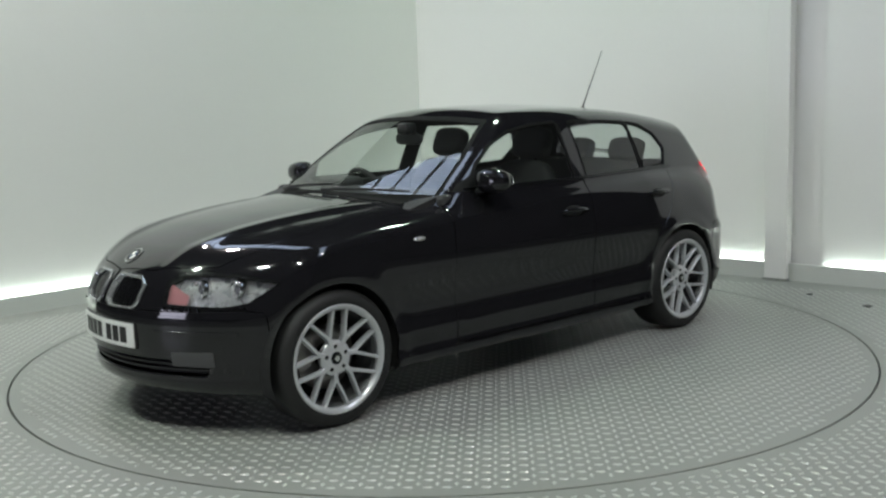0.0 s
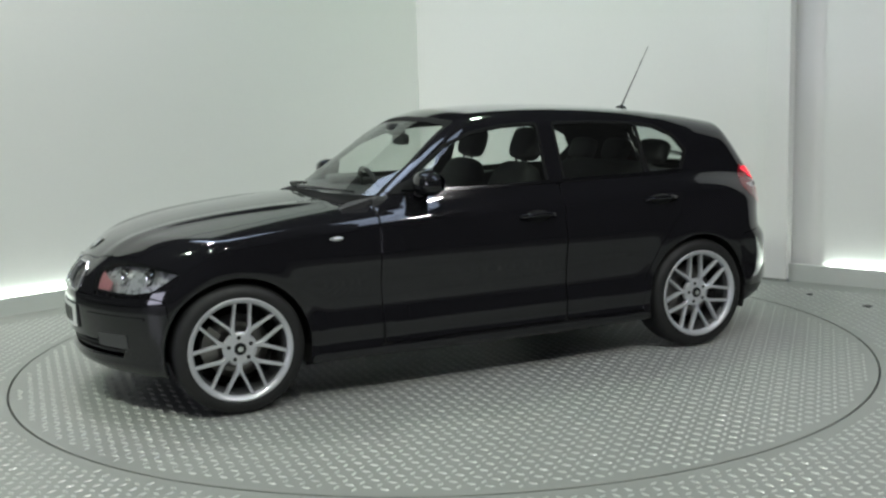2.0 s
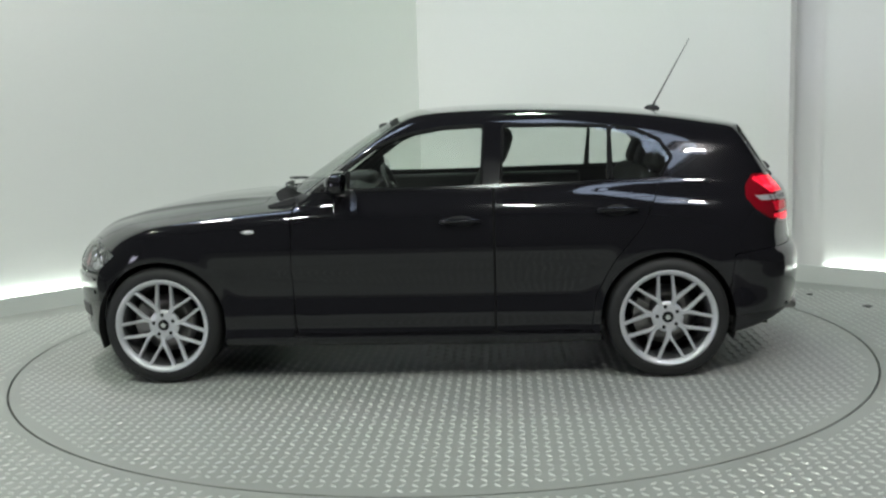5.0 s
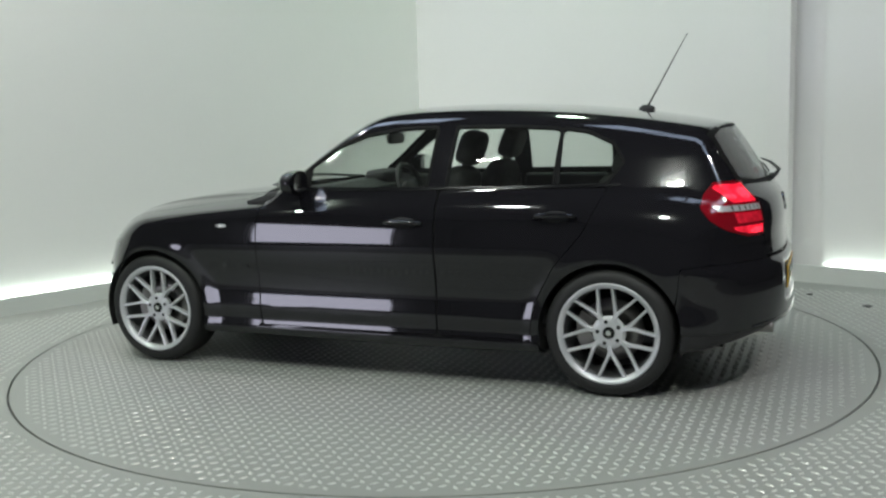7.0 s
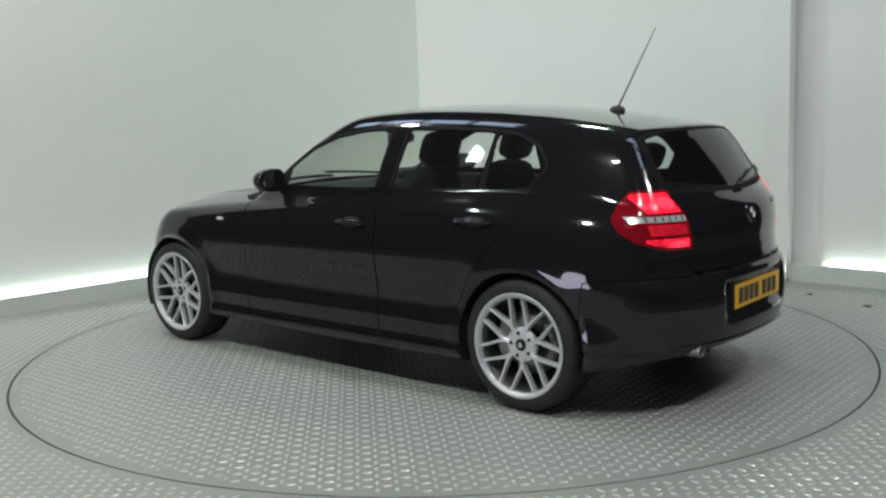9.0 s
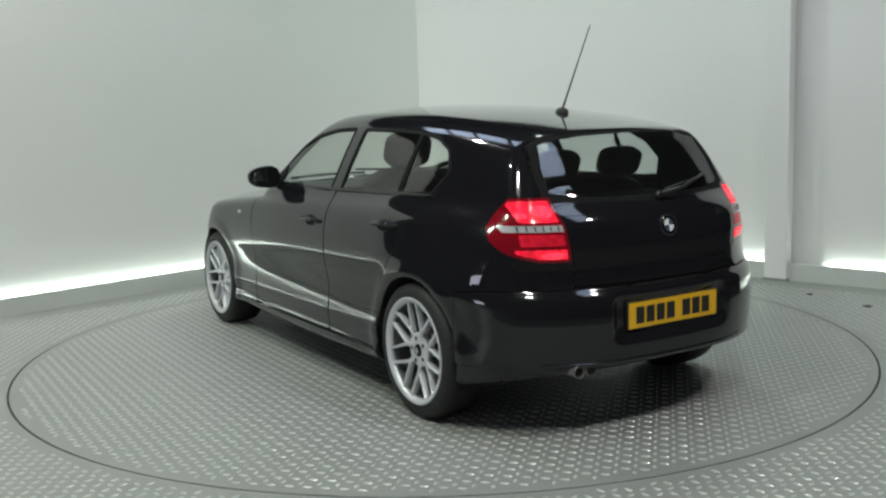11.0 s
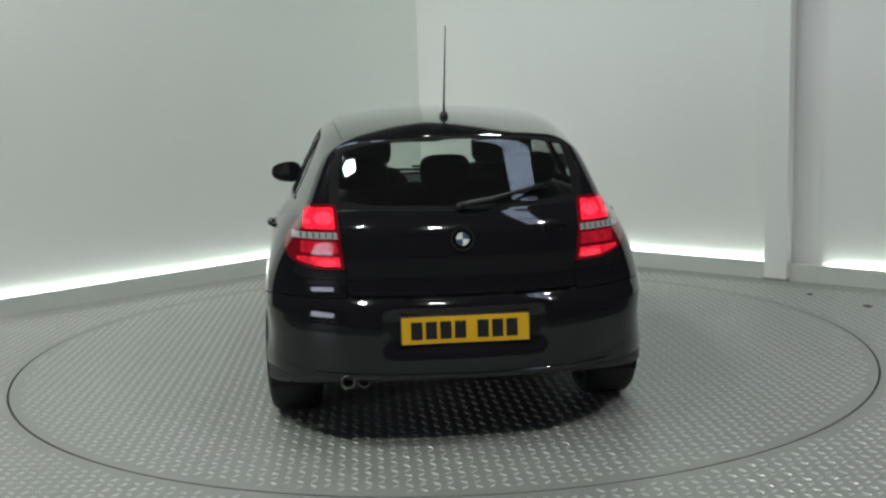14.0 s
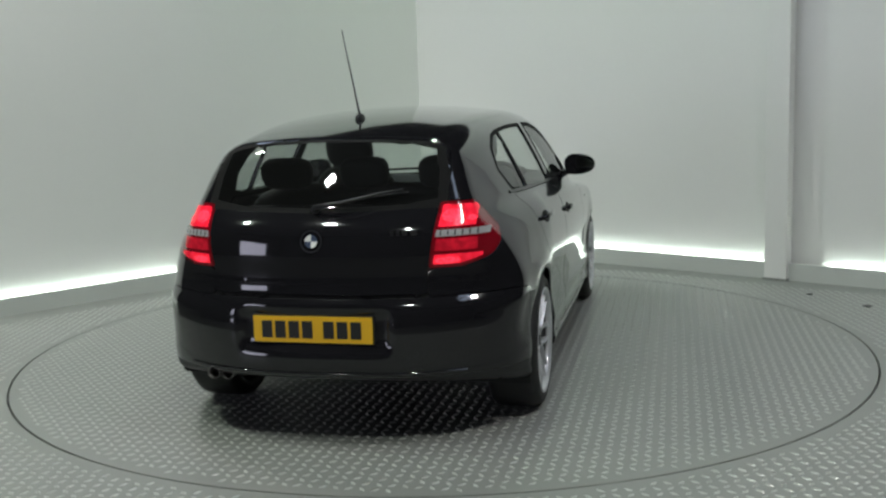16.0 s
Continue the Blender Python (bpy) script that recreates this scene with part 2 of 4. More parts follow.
def build_hall():
    # upper hall and the dark side behind the camera
    for name, b in (("wall_south", (-9, 9, -11.2, -11, -0.3, 5.6)), ("wall_side_a", (-9.2, -9, -11, 7, -0.3, 5.6)),
                    ("wall_side_b", (9, 9.2, -11, 7, -0.3, 5.6)), ("wall_north", (-9, 9, 7, 7.2, -0.3, 5.6))):
        bm = bmesh.new()
        box(bm, *b)
        tagged(part(name, bm, DARK), "dark wall of the surrounding hall", "wall", kind="structure")
    # roof with rooflights of blueish sheets between dark bars
    bm = bmesh.new()
    outer = [bm.verts.new((x, y, z)) for z in (5.6, 5.75) for x, y in ((-9, -11), (9, -11), (9, 7), (-9, 7))]
    for q in ((0, 1, 5, 4), (1, 2, 6, 5), (2, 3, 7, 6), (3, 0, 4, 7)):
        bm.faces.new([outer[k] for k in q])
    rims = []
    for x, y, width, length, turn, panes in ROOFLIGHTS:
        m = Matrix.Translation((x, y, 0)) @ Matrix.Rotation(radians(turn), 4, "Z")
        ring = [[bm.verts.new(m @ Vector((u * width / 2, v * length / 2, z))) for u, v in ((-1, -1), (1, -1), (1, 1), (-1, 1))] for z in (5.6, 5.75)]
        for k in range(4):
            bm.faces.new((ring[0][k], ring[0][(k + 1) % 4], ring[1][(k + 1) % 4], ring[1][k]))
        rims.append(ring)
    for z in (0, 1):
        loops = [outer[4 * z:4 * z + 4]] + [ring[z] for ring in rims]
        edges = [bm.edges.get((loop[k], loop[(k + 1) % 4])) for loop in loops for k in range(4)]
        bmesh.ops.triangle_fill(bm, use_beauty=True, use_dissolve=False, edges=edges)
    bmesh.ops.recalc_face_normals(bm, faces=bm.faces[:])
    tagged(part("ceiling", bm, DARK), "dark hall roof with two rooflights", "ceiling", kind="structure")
    for k, (x, y, width, length, turn, panes) in enumerate(ROOFLIGHTS):
        light = new("window_%d" % (k + 1))
        light.matrix_world = Matrix.Translation((x, y, 0)) @ Matrix.Rotation(radians(turn), 4, "Z")
        tagged(light, "rooflight of bluish translucent sheets", "rooflight", kind="structure")
        step = length / panes
        for q in range(panes):
            a = -length / 2 + q * step
            bm = bmesh.new()
            box(bm, -width / 2, width / 2, a + 0.05, a + step - 0.05, 5.66, 5.68)
            part("pane", bm, SKYLIGHT, light)
            bm = bmesh.new()
            box(bm, -width / 2, width / 2, a - 0.05, a + 0.05, 5.61, 5.72)
            part("bar", bm, DARK, light)
    # daylight doorway in the side wall, behind the camera
    door = new("door_1")
    tagged(door, "open loading doorway bright with daylight", "doorway", kind="structure")
    bm = bmesh.new()
    box(bm, -8.995, -8.96, -9.1, -5.8, 0.35, 2.5)
    part("daylight", bm, DAYLIGHT, door)
    for b in ((-8.99, -8.9, -9.2, -9.1, 0.0, 2.5), (-8.99, -8.9, -5.8, -5.7, 0.0, 2.5), (-8.99, -8.9, -9.2, -5.7, 2.5, 2.62)):
        bm = bmesh.new()
        box(bm, *b)
        part("jamb", bm, DARK, door)
    # pillar standing in front of the east wall
    bm = bmesh.new()
    box(bm, 3.68, 3.86, -0.06, 0.045, 0.0, WALL_TOP, 0.006, MR)
    tagged(part("pillar", bm, WALL), "white boxed pillar against the booth wall", "pillar", kind="structure")
    bm = bmesh.new()
    box(bm, 3.67, 3.87, -0.055, 0.055, 0.0, 0.018, 0.003, MR)
    tagged(part("pillar_foot", bm, FLOOR), "grey scuffed foot of the white pillar", "pillar foot", kind="structure")
    for x, y, r in ((2.668, 1.047, 0.022), (2.883, 0.582, 0.030)):
        bm = bmesh.new()
        disc(bm, 0.001, r, 0.0, 0.008, Matrix.Translation((x, y, 0)), 20)
        tagged(part("floor_cap", bm, HALL_FLOOR), "small dark round cap in the floor", "floor cap", group="floor caps")
    # strips of light in the gap between ledge and wall
    for m, a, b in ((ML, 0.0, 5.5), (MR, 0.0, 3.675), (MR, 4.14, 5.8)):
        n = max(1, round((b - a) / 1.5))
        for k in range(n):
            bm = bmesh.new()
            box(bm, a + 0.012 + k * (b - a) / n, a - 0.008 + (k + 1) * (b - a) / n, -0.050, -0.024, LEDGE - 0.033, LEDGE - 0.016, 0.003, m)
            tagged(part("strip_light", bm, STRIP), "white strip light lying on the wall ledge", "strip light", group="strip lights")


def build_lamps():
    for (x, y), tint, watts in zip(LAMPS, LAMP_TINTS, LAMP_WATTS):
        lamp = new("high_bay_lamp")
        lamp.location = (x, y, LAMP_Z)
        tagged(lamp, "boxy high-bay lamp hung from the hall roof", "lamp", group="high-bay lamps")
        bm = bmesh.new()
        box(bm, -0.22, 0.22, -0.12, 0.12, 0.0, 0.12, 0.01)
        part("housing", bm, GLOSS, lamp)
        bm = bmesh.new()
        box(bm, -0.17, 0.17, -0.085, 0.085, -0.006, -0.002)
        part("lamp_face", bm, TUBE, lamp)
        for o in (-0.2, 0.2):
            bm = bmesh.new()
            sweep(bm, [(o, 0, 0.11), (o, 0, 5.6 - LAMP_Z)], 0.006, 6)
            part("hanger", bm, GLOSS, lamp)
        area_lamp("lamp", (x, y, LAMP_Z - 0.012), (x, y, 0), 0.34, 0.17, watts, tint)


turntable = build_table()
build_surround()
build_hall()
build_lamps()


# ---- the car: its outer skin as one smooth solid ----
def spline(points):
    """Smooth curve through (x, y) knots."""
    px = np.array([p[0] for p in points], float)
    py = np.array([p[1] for p in points], float)
    if px[0] > px[-1]:
        px, py = px[::-1], py[::-1]
    slope = np.gradient(py, px)

    def at(x):
        x = np.clip(x, px[0], px[-1])
        i = np.clip(np.searchsorted(px, x) - 1, 0, len(px) - 2)
        h = px[i + 1] - px[i]
        t = (x - px[i]) / h
        return ((1 + 2 * t) * (1 - t) ** 2 * py[i] + t * (1 - t) ** 2 * h * slope[i]
                + t * t * (3 - 2 * t) * py[i + 1] + t * t * (t - 1) * h * slope[i + 1])
    return at


def smax(a, b, k):
    h = np.maximum(k - np.abs(a - b), 0) / k
    return np.maximum(a, b) + h * h * k * 0.25


def smin(a, b, k):
    return -smax(-a, -b, k)


AXLE = 1.325
WHEEL_R = 0.316
ARCH_R = 0.344
PLAN = spline([(-2.2, 0.71), (-2.0, 0.782), (-1.7, 0.845), (-1.33, 0.862), (-0.9, 0.868), (-0.4, 0.873), (0.1, 0.873), (0.6, 0.868), (1.0, 0.862), (1.33, 0.858), (1.6, 0.84), (1.8, 0.80), (2.0, 0.73), (2.2, 0.64)])
SECTION = spline([(0.12, -0.060), (0.20, -0.020), (0.235, -0.009), (0.265, -0.013), (0.295, -0.018), (0.325, -0.013), (0.355, -0.010), (0.38, -0.0125), (0.42, -0.0185), (0.46, -0.022), (0.50, -0.0215), (0.56, -0.016), (0.62, -0.006), (0.68, 0.0), (0.735, -0.0015), (0.79, -0.0065), (0.845, -0.0155), (0.88, -0.025), (0.92, -0.042), (0.97, -0.075), (1.06, -0.15)])
NOSE = spline([(0.10, 1.93), (0.20, 2.0), (0.32, 2.027), (0.45, 2.038), (0.56, 2.036), (0.64, 2.008), (0.70, 1.975), (0.76, 1.935), (0.90, 1.82)])
TAIL = spline([(0.10, 2.00), (0.20, 2.085), (0.30, 2.12), (0.42, 2.137), (0.55, 2.14), (0.62, 2.125), (0.66, 2.095), (0.72, 2.085), (0.84, 2.085), (0.92, 2.07), (0.98, 2.045), (1.10, 1.98)])
HOOD = spline([(-2.2, 0.97), (-1.9, 1.03), (-1.2, 1.075), (-0.3, 1.055), (0.5, 1.005), (0.8, 0.98), (1.05, 0.958), (1.35, 0.925), (1.575, 0.885), (1.8, 0.812), (1.95, 0.735), (2.05, 0.67), (2.2, 0.52)])
ROOF = spline([(-2.1, 1.222), (-1.83, 1.292), (-1.57, 1.342), (-1.36, 1.374), (-1.04, 1.408), (-0.7, 1.428), (-0.36, 1.433), (-0.056, 1.419), (0.15, 1.390), (0.6, 1.27)])
TAPER = spline([(-2.1, -0.215), (-1.8, -0.138), (-1.5, -0.085), (-1.1, -0.038), (-0.6, -0.008), (0.1, 0.0), (0.4, -0.012), (0.9, -0.06)])
SCREEN = spline([(0.90, 0.86), (1.0, 0.715), (1.11, 0.55), (1.27, 0.30), (1.36, 0.145), (1.41, 0.05), (1.5, -0.145)])
BOTTOM = spline([(-2.2, 0.33), (-1.95, 0.285), (-1.6, 0.22), (-0.9, 0.19), (0.9, 0.19), (1.6, 0.185), (1.9, 0.195), (2.2, 0.23)])
REAR = spline([(0.85, 2.085), (0.97, 2.03), (1.10, 1.95), (1.2, 1.885), (1.29, 1.825), (1.40, 1.75)])


def skin(x, y, z):
    """Below zero inside the body, above zero outside."""
    w = np.abs(y)
    ra = np.minimum(np.hypot(x - AXLE, z - WHEEL_R), np.hypot(x + AXLE, z - WHEEL_R))
    flare = 0.009 * np.exp(-((ra - 0.365) / 0.05) ** 2)
    tuck = 0.135 * np.clip((-x - 1.0) / 1.0, 0, 1.2) ** 1.4 * np.clip((z - 0.60) / 0.34, 0, 1.2)
    side = w - (PLAN(x) + SECTION(z) + flare - tuck)
    nose = x - (NOSE(z) - 0.45 * (w / 0.85) ** 2.1)
    pocket = 0.034 / ((1 + np.exp((w - 0.325) / 0.010)) * (1 + np.exp((np.abs(z - 0.522) - 0.080) / 0.012)))
    tail = -x - (TAIL(z) - pocket - 0.35 * (w / 0.85) ** 2.7)
    crease = 0.010 * np.exp(-((w - (0.34 + 0.10 * (1.9 - x))) / 0.05) ** 2) * np.clip((x - 0.7) * 3, 0, 1)
    top = (z - (HOOD(x) + crease - 0.075 * (w / 0.75) ** 2.2)) * 0.97
    low = smax(smax(smax(side, top, 0.05), nose * 0.95, 0.10), tail, 0.09)
    low = smax(low, BOTTOM(x) - z, 0.05)
    gside = (w - (0.80 - (z - 0.97) * 0.47 - 0.10 * np.maximum(z - 1.15, 0) ** 1 * 0.6 + TAPER(x))) * 0.90
    roof = z - (ROOF(x) - 0.054 * (w / 0.6) ** 2)
    screen = (x + 0.185 * (w / 0.7) ** 2 - SCREEN(z)) * 0.62
    rear = (-x + 0.13 * (w / 0.6) ** 2 - REAR(z)) * 0.86
    green = smax(smax(gside, roof, 0.10), screen, 0.045)
    green = smax(smax(gside, rear, 0.07), smax(green, rear, 0.04), 0.01)
    green = smax(green, 0.92 - z, 0.02)
    return smin(low, green, 0.02)


def skin_slope(p, e=0.0015):
    g = np.empty_like(p)
    for a in range(3):
        d = np.zeros(3)
        d[a] = e
        q, r = p + d, p - d
        g[:, a] = (skin(*q.T) - skin(*r.T)) / (2 * e)
    return g


def polygonise(step=0.022):
    """A net of quads on the skin, one vertex a crossed cell, then pulled exactly onto it."""
    xs, zs = np.arange(-2.26, 2.26, step), np.arange(0.08, 1.52, step)
    ys = np.arange(-44, 45) * step
    gx, gy, gz = np.meshgrid(xs, ys, zs, indexing="ij")
    f = skin(gx, gy, gz)
    ins = f < 0
    shape = tuple(n - 1 for n in f.shape)
    total, count = np.zeros(shape + (3,)), np.zeros(shape)
    grid = np.stack([gx, gy, gz], -1)
    for axis in range(3):
        a = [slice(None)] * 3
        b = [slice(None)] * 3
        a[axis], b[axis] = slice(0, -1), slice(1, None)
        a, b = tuple(a), tuple(b)
        cross = ins[a] != ins[b]
        t = np.where(cross, f[a] / np.where(cross, f[a] - f[b], 1), 0)
        pt = grid[a] + (grid[b] - grid[a]) * t[..., None]
        others = [k for k in range(3) if k != axis]
        for i in (0, 1):
            for j in (0, 1):
                s = [slice(None)] * 3
                for k, off in zip(others, (i, j)):
                    s[k] = slice(off, off + shape[k])
                s = tuple(s)
                total += np.where(cross[s][..., None], pt[s], 0)
                count += cross[s]
    has = count > 0
    index = -np.ones(shape, int)
    index[has] = np.arange(has.sum())
    verts = total[has] / count[has][:, None]
    faces = []
    for axis in range(3):
        o1, o2 = [(1, 2), (2, 0), (0, 1)][axis]
        a = [slice(None)] * 3
        b = [slice(None)] * 3
        a[axis], b[axis] = slice(0, -1), slice(1, None)
        cross = ins[tuple(a)] != ins[tuple(b)]
        idx = np.argwhere(cross)
        ok = (idx[:, o1] > 0) & (idx[:, o2] > 0) & (idx[:, o1] < shape[o1]) & (idx[:, o2] < shape[o2])
        idx = idx[ok]
        inside = ins[tuple(a)][tuple(idx.T)]
        quad = []
        for d1, d2 in ((-1, -1), (0, -1), (0, 0), (-1, 0)):
            c = idx.copy()
            c[:, o1] += d1
            c[:, o2] += d2
            quad.append(index[tuple(c.T)])
        quad = np.stack(quad, -1)
        quad[~inside] = quad[~inside][:, ::-1]
        faces.append(quad)
    faces = np.concatenate(faces)
    for _ in range(6):
        g = skin_slope(verts)
        move = -(skin(*verts.T) / np.maximum((g * g).sum(1), 0.05))[:, None] * g
        verts += np.clip(move, -step, step)
    g = skin_slope(verts, 0.004)
    return verts, g / np.linalg.norm(g, axis=1)[:, None], faces


SKIN_V, SKIN_N, SKIN_F = polygonise()


def poly(pts, r=0.0):
    """Signed distance to a polygon, corners rounded by r."""
    pts = np.array(pts, float)

    def at(u, v):
        d = np.full(np.shape(u), 1e9)
        inside = np.zeros(np.shape(u), bool)
        for i in range(len(pts)):
            a, b = pts[i], pts[i - 1]
            ex, ey = b - a
            wx, wy = u - a[0], v - a[1]
            t = np.clip((wx * ex + wy * ey) / (ex * ex + ey * ey), 0, 1)
            d = np.minimum(d, (wx - ex * t) ** 2 + (wy - ey * t) ** 2)
            hit = ((a[1] > v) != (b[1] > v)) & (u < (b[0] - a[0]) * (v - a[1]) / (b[1] - a[1] if b[1] != a[1] else 1e-9) + a[0])
            inside ^= hit
        return np.where(inside, -1, 1) * np.sqrt(d) - r
    return at


def cut(mesh, s):
    """Keeps the part of a mesh (verts, normals, faces) where s is below zero."""
    v, n, faces = mesh
    v, n = list(map(tuple, v)), list(map(tuple, n))
    neg = s < 0
    fs = []
    edge = {}
    use = {}
    ov, on = [], []

    def keep(i):
        if i not in use:
            use[i] = len(ov)
            ov.append(v[i])
            on.append(n[i])
        return use[i]

    def mid(i, j):
        key = (i, j) if i < j else (j, i)
        if key not in edge:
            i, j = key
            t = s[i] / (s[i] - s[j])
            edge[key] = len(ov)
            ov.append(tuple(p + (q - p) * t for p, q in zip(v[i], v[j])))
            on.append(tuple(p + (q - p) * t for p, q in zip(n[i], n[j])))
        return edge[key]
    arr = faces if isinstance(faces, np.ndarray) else None
    if arr is not None:
        k = neg[arr].sum(1)
        chosen = [(tuple(f), c == arr.shape[1]) for f, c in zip(arr[k > 0].tolist(), k[k > 0])]
    else:
        chosen = [(f, all(neg[i] for i in f)) for f in faces if any(neg[i] for i in f)]
    for f, whole in chosen:
        if whole:
            fs.append(tuple(keep(i) for i in f))
            continue
        out = []
        for a, b in zip(f, f[1:] + f[:1]):
            if neg[a]:
                out.append(keep(a))
            if neg[a] != neg[b]:
                out.append(mid(a, b))
        out = [p for k, p in enumerate(out) if p != out[k - 1]]
        if len(out) > 2:
            fs.append(tuple(out))
    return np.array(ov).reshape(-1, 3), np.array(on).reshape(-1, 3), fs


def refine(chosen, k=4):
    """Cuts the chosen quads of the skin into k x k smaller ones that lie on it too."""
    q = SKIN_V[chosen]
    t = np.linspace(0, 1, k + 1)
    u, v = [g.ravel() for g in np.meshgrid(t, t, indexing="ij")]
    pts = sum(w[None, :, None] * q[:, c][:, None, :] for c, w in enumerate(((1 - u) * (1 - v), u * (1 - v), u * v, (1 - u) * v)))
    flat = pts.reshape(-1, 3)
    _, first, back = np.unique(np.round(flat * 2e4).astype(np.int64), axis=0, return_index=True, return_inverse=True)
    verts, back = flat[first].copy(), back.reshape(len(chosen), -1)
    i, j = [g.ravel() for g in np.meshgrid(np.arange(k), np.arange(k), indexing="ij")]
    a = i * (k + 1) + j
    faces = np.stack([back[:, a], back[:, a + k + 1], back[:, a + k + 2], back[:, a + 1]], -1).reshape(-1, 4)
    for _ in range(3):
        g = skin_slope(verts)
        verts += np.clip(-(skin(*verts.T) / np.maximum((g * g).sum(1), 0.05))[:, None] * g, -0.01, 0.01)
    g = skin_slope(verts, 0.004)
    return verts, g / np.linalg.norm(g, axis=1)[:, None], faces


def panel(name, s_fun, mat, parent, label="", lift=0.0, lip=0.018, fine=0):
    """A piece of the skin with its edge turned inwards. s_fun(x, y, z, normals)."""
    src = (SKIN_V, SKIN_N, SKIN_F)
    s = s_fun(src[0][:, 0], src[0][:, 1], src[0][:, 2], src[1])
    if fine:
        src = refine(SKIN_F[s[SKIN_F].min(1) < 0.03], fine)
        s = s_fun(src[0][:, 0], src[0][:, 1], src[0][:, 2], src[1])
    v, n, fs = cut(src, s)
    if not len(fs):
        return None
    n = n / np.maximum(np.linalg.norm(n, axis=1), 1e-9)[:, None]
    v = v + n * lift
    vs, ns = [tuple(p) for p in v], [tuple(p) for p in n]
    faces = list(fs)
    if lip:
        seen = {}
        for f in fs:
            for a, b in zip(f, f[1:] + f[:1]):
                seen[(a, b)] = 1
        ring = [(a, b) for a, b in seen if (b, a) not in seen]
        for a, b in ring:
            pa, pb, na, nb = Vector(vs[a]), Vector(vs[b]), Vector(ns[a]), Vector(ns[b])
            out = (pb - pa).cross(na)
            out = out.normalized() if out.length > 1e-9 else na
            k = len(vs)
            vs += [tuple(pa), tuple(pb), tuple(pb - nb * lip), tuple(pa - na * lip)]
            ns += [tuple((out + na).normalized()), tuple((out + nb).normalized()), tuple(out), tuple(out)]
            faces.append((k + 1, k, k + 3, k + 2))
    me = bpy.data.meshes.new(name)
    me.from_pydata(vs, [], faces)
    me.polygons.foreach_set("use_smooth", [True] * len(me.polygons))
    me.normals_split_custom_set_from_vertices(ns)
    me.materials.append(mat)
    ob = new(name, me)
    ob.parent = parent
    if label:
        tagged(ob, label)
    return ob


car = new("car")
tagged(car, "glossy black five-door hatchback with silver alloy wheels", "car")

# outlines of panes, panels and lamps on the skin
BIG = 9.0
GLASS_F = poly([(0.39, 1.03), (-0.36, 1.022), (-0.375, 1.300), (-0.18, 1.293), (0.015, 1.262), (0.17, 1.203), (0.31, 1.108)], 0.012)
GLASS_R = poly([(-0.50, 1.024), (-1.015, 1.036), (-1.03, 1.28), (-0.80, 1.294), (-0.515, 1.298)], 0.012)
GLASS_Q = poly([(-1.075, 1.038), (-1.285, 1.048), (-1.345, 1.13), (-1.295, 1.205), (-1.18, 1.258), (-1.075, 1.275)], 0.014)
SCREEN_P = poly([(-0.68, 0.975), (0.68, 0.975), (0.625, 1.15), (0.525, 1.335), (0.3, 1.356), (0, 1.364), (-0.3, 1.356), (-0.525, 1.335), (-0.625, 1.15)], 0.012)
REAR_P = poly([(-0.515, 1.028), (0, 1.014), (0.515, 1.028), (0.508, 1.15), (0.478, 1.256), (0.3, 1.276), (0, 1.282), (-0.3, 1.276), (-0.478, 1.256), (-0.508, 1.15)], 0.02)
DOOR_F = poly([(0.60, 0.265), (0.615, 0.60), (0.60, 0.93), (0.60, 1.0), (-0.437, 1.0), (-0.437, 0.265)], 0.004)
DOOR_R = poly([(-0.447, 0.265), (-0.447, 1.0), (-1.30, 1.01), (-1.20, 0.80), (-1.05, 0.62), (-0.955, 0.44), (-0.93, 0.265)], 0.004)
LAMP_SIDE = poly([(-1.745, 0.915), (-1.752, 0.97), (-1.79, 1.022), (-2.4, 1.032), (-2.4, 0.768), (-1.95, 0.776), (-1.86, 0.815), (-1.79, 0.862)], 0.010)
LAMP_REAR = poly([(0.95, 1.06), (0.515, 1.022), (0.502, 0.90), (0.486, 0.772), (0.95, 0.765)], 0.010)
HEAD_SIDE = poly([(1.575, 0.693), (1.72, 0.728), (1.85, 0.742), (2.4, 0.742), (2.4, 0.585), (1.79, 0.588), (1.70, 0.607)], 0.006)
HEAD_FRONT = poly([(0.95, 0.748), (0.60, 0.740), (0.42, 0.722), (0.385, 0.69), (0.405, 0.602), (0.6, 0.594), (0.95, 0.592)], 0.008)
KIDNEY = poly([(0.040, 0.602), (0.036, 0.672), (0.06, 0.700), (0.21, 0.700), (0.262, 0.672), (0.262, 0.602), (0.228, 0.578), (0.07, 0.578)], 0.008)
HOOD_TOP = poly([(0.80, -0.60), (0.80, 0.60), (1.3, 0.665), (1.6, 0.64), (1.735, 0.56), (1.83, 0.40), (1.895, 0.25), (1.935, 0.0), (1.895, -0.25), (1.83, -0.40), (1.735, -0.56), (1.6, -0.64), (1.3, -0.665)], 0.005)
BUMPER_F_SIDE = poly([(1.60, 0.10), (1.645, 0.57), (1.72, 0.582), (1.86, 0.575), (2.5, 0.57), (2.5, 0.10)])
BUMPER_R_SIDE = poly([(-1.60, 0.10), (-1.66, 0.64), (-1.80, 0.655), (-2.5, 0.655), (-2.5, 0.10)])
TAILGATE_P = poly([(-0.53, 1.02), (-0.50, 0.90), (-0.468, 0.765), (-0.475, 0.665), (0.475, 0.665), (0.468, 0.765), (0.50, 0.90), (0.53, 1.02), (0.535, 1.15), (0.505, 1.31), (-0.505, 1.31), (-0.535, 1.15)], 0.004)
INTAKE = poly([(-0.56, 0.292), (-0.58, 0.345), (0.58, 0.345), (0.56, 0.292)], 0.012)
FOG = poly([(0.44, 0.335), (0.44, 0.385), (0.60, 0.39), (0.60, 0.335)], 0.006)


def gap_of(s, g=0.0045):
    return s + g


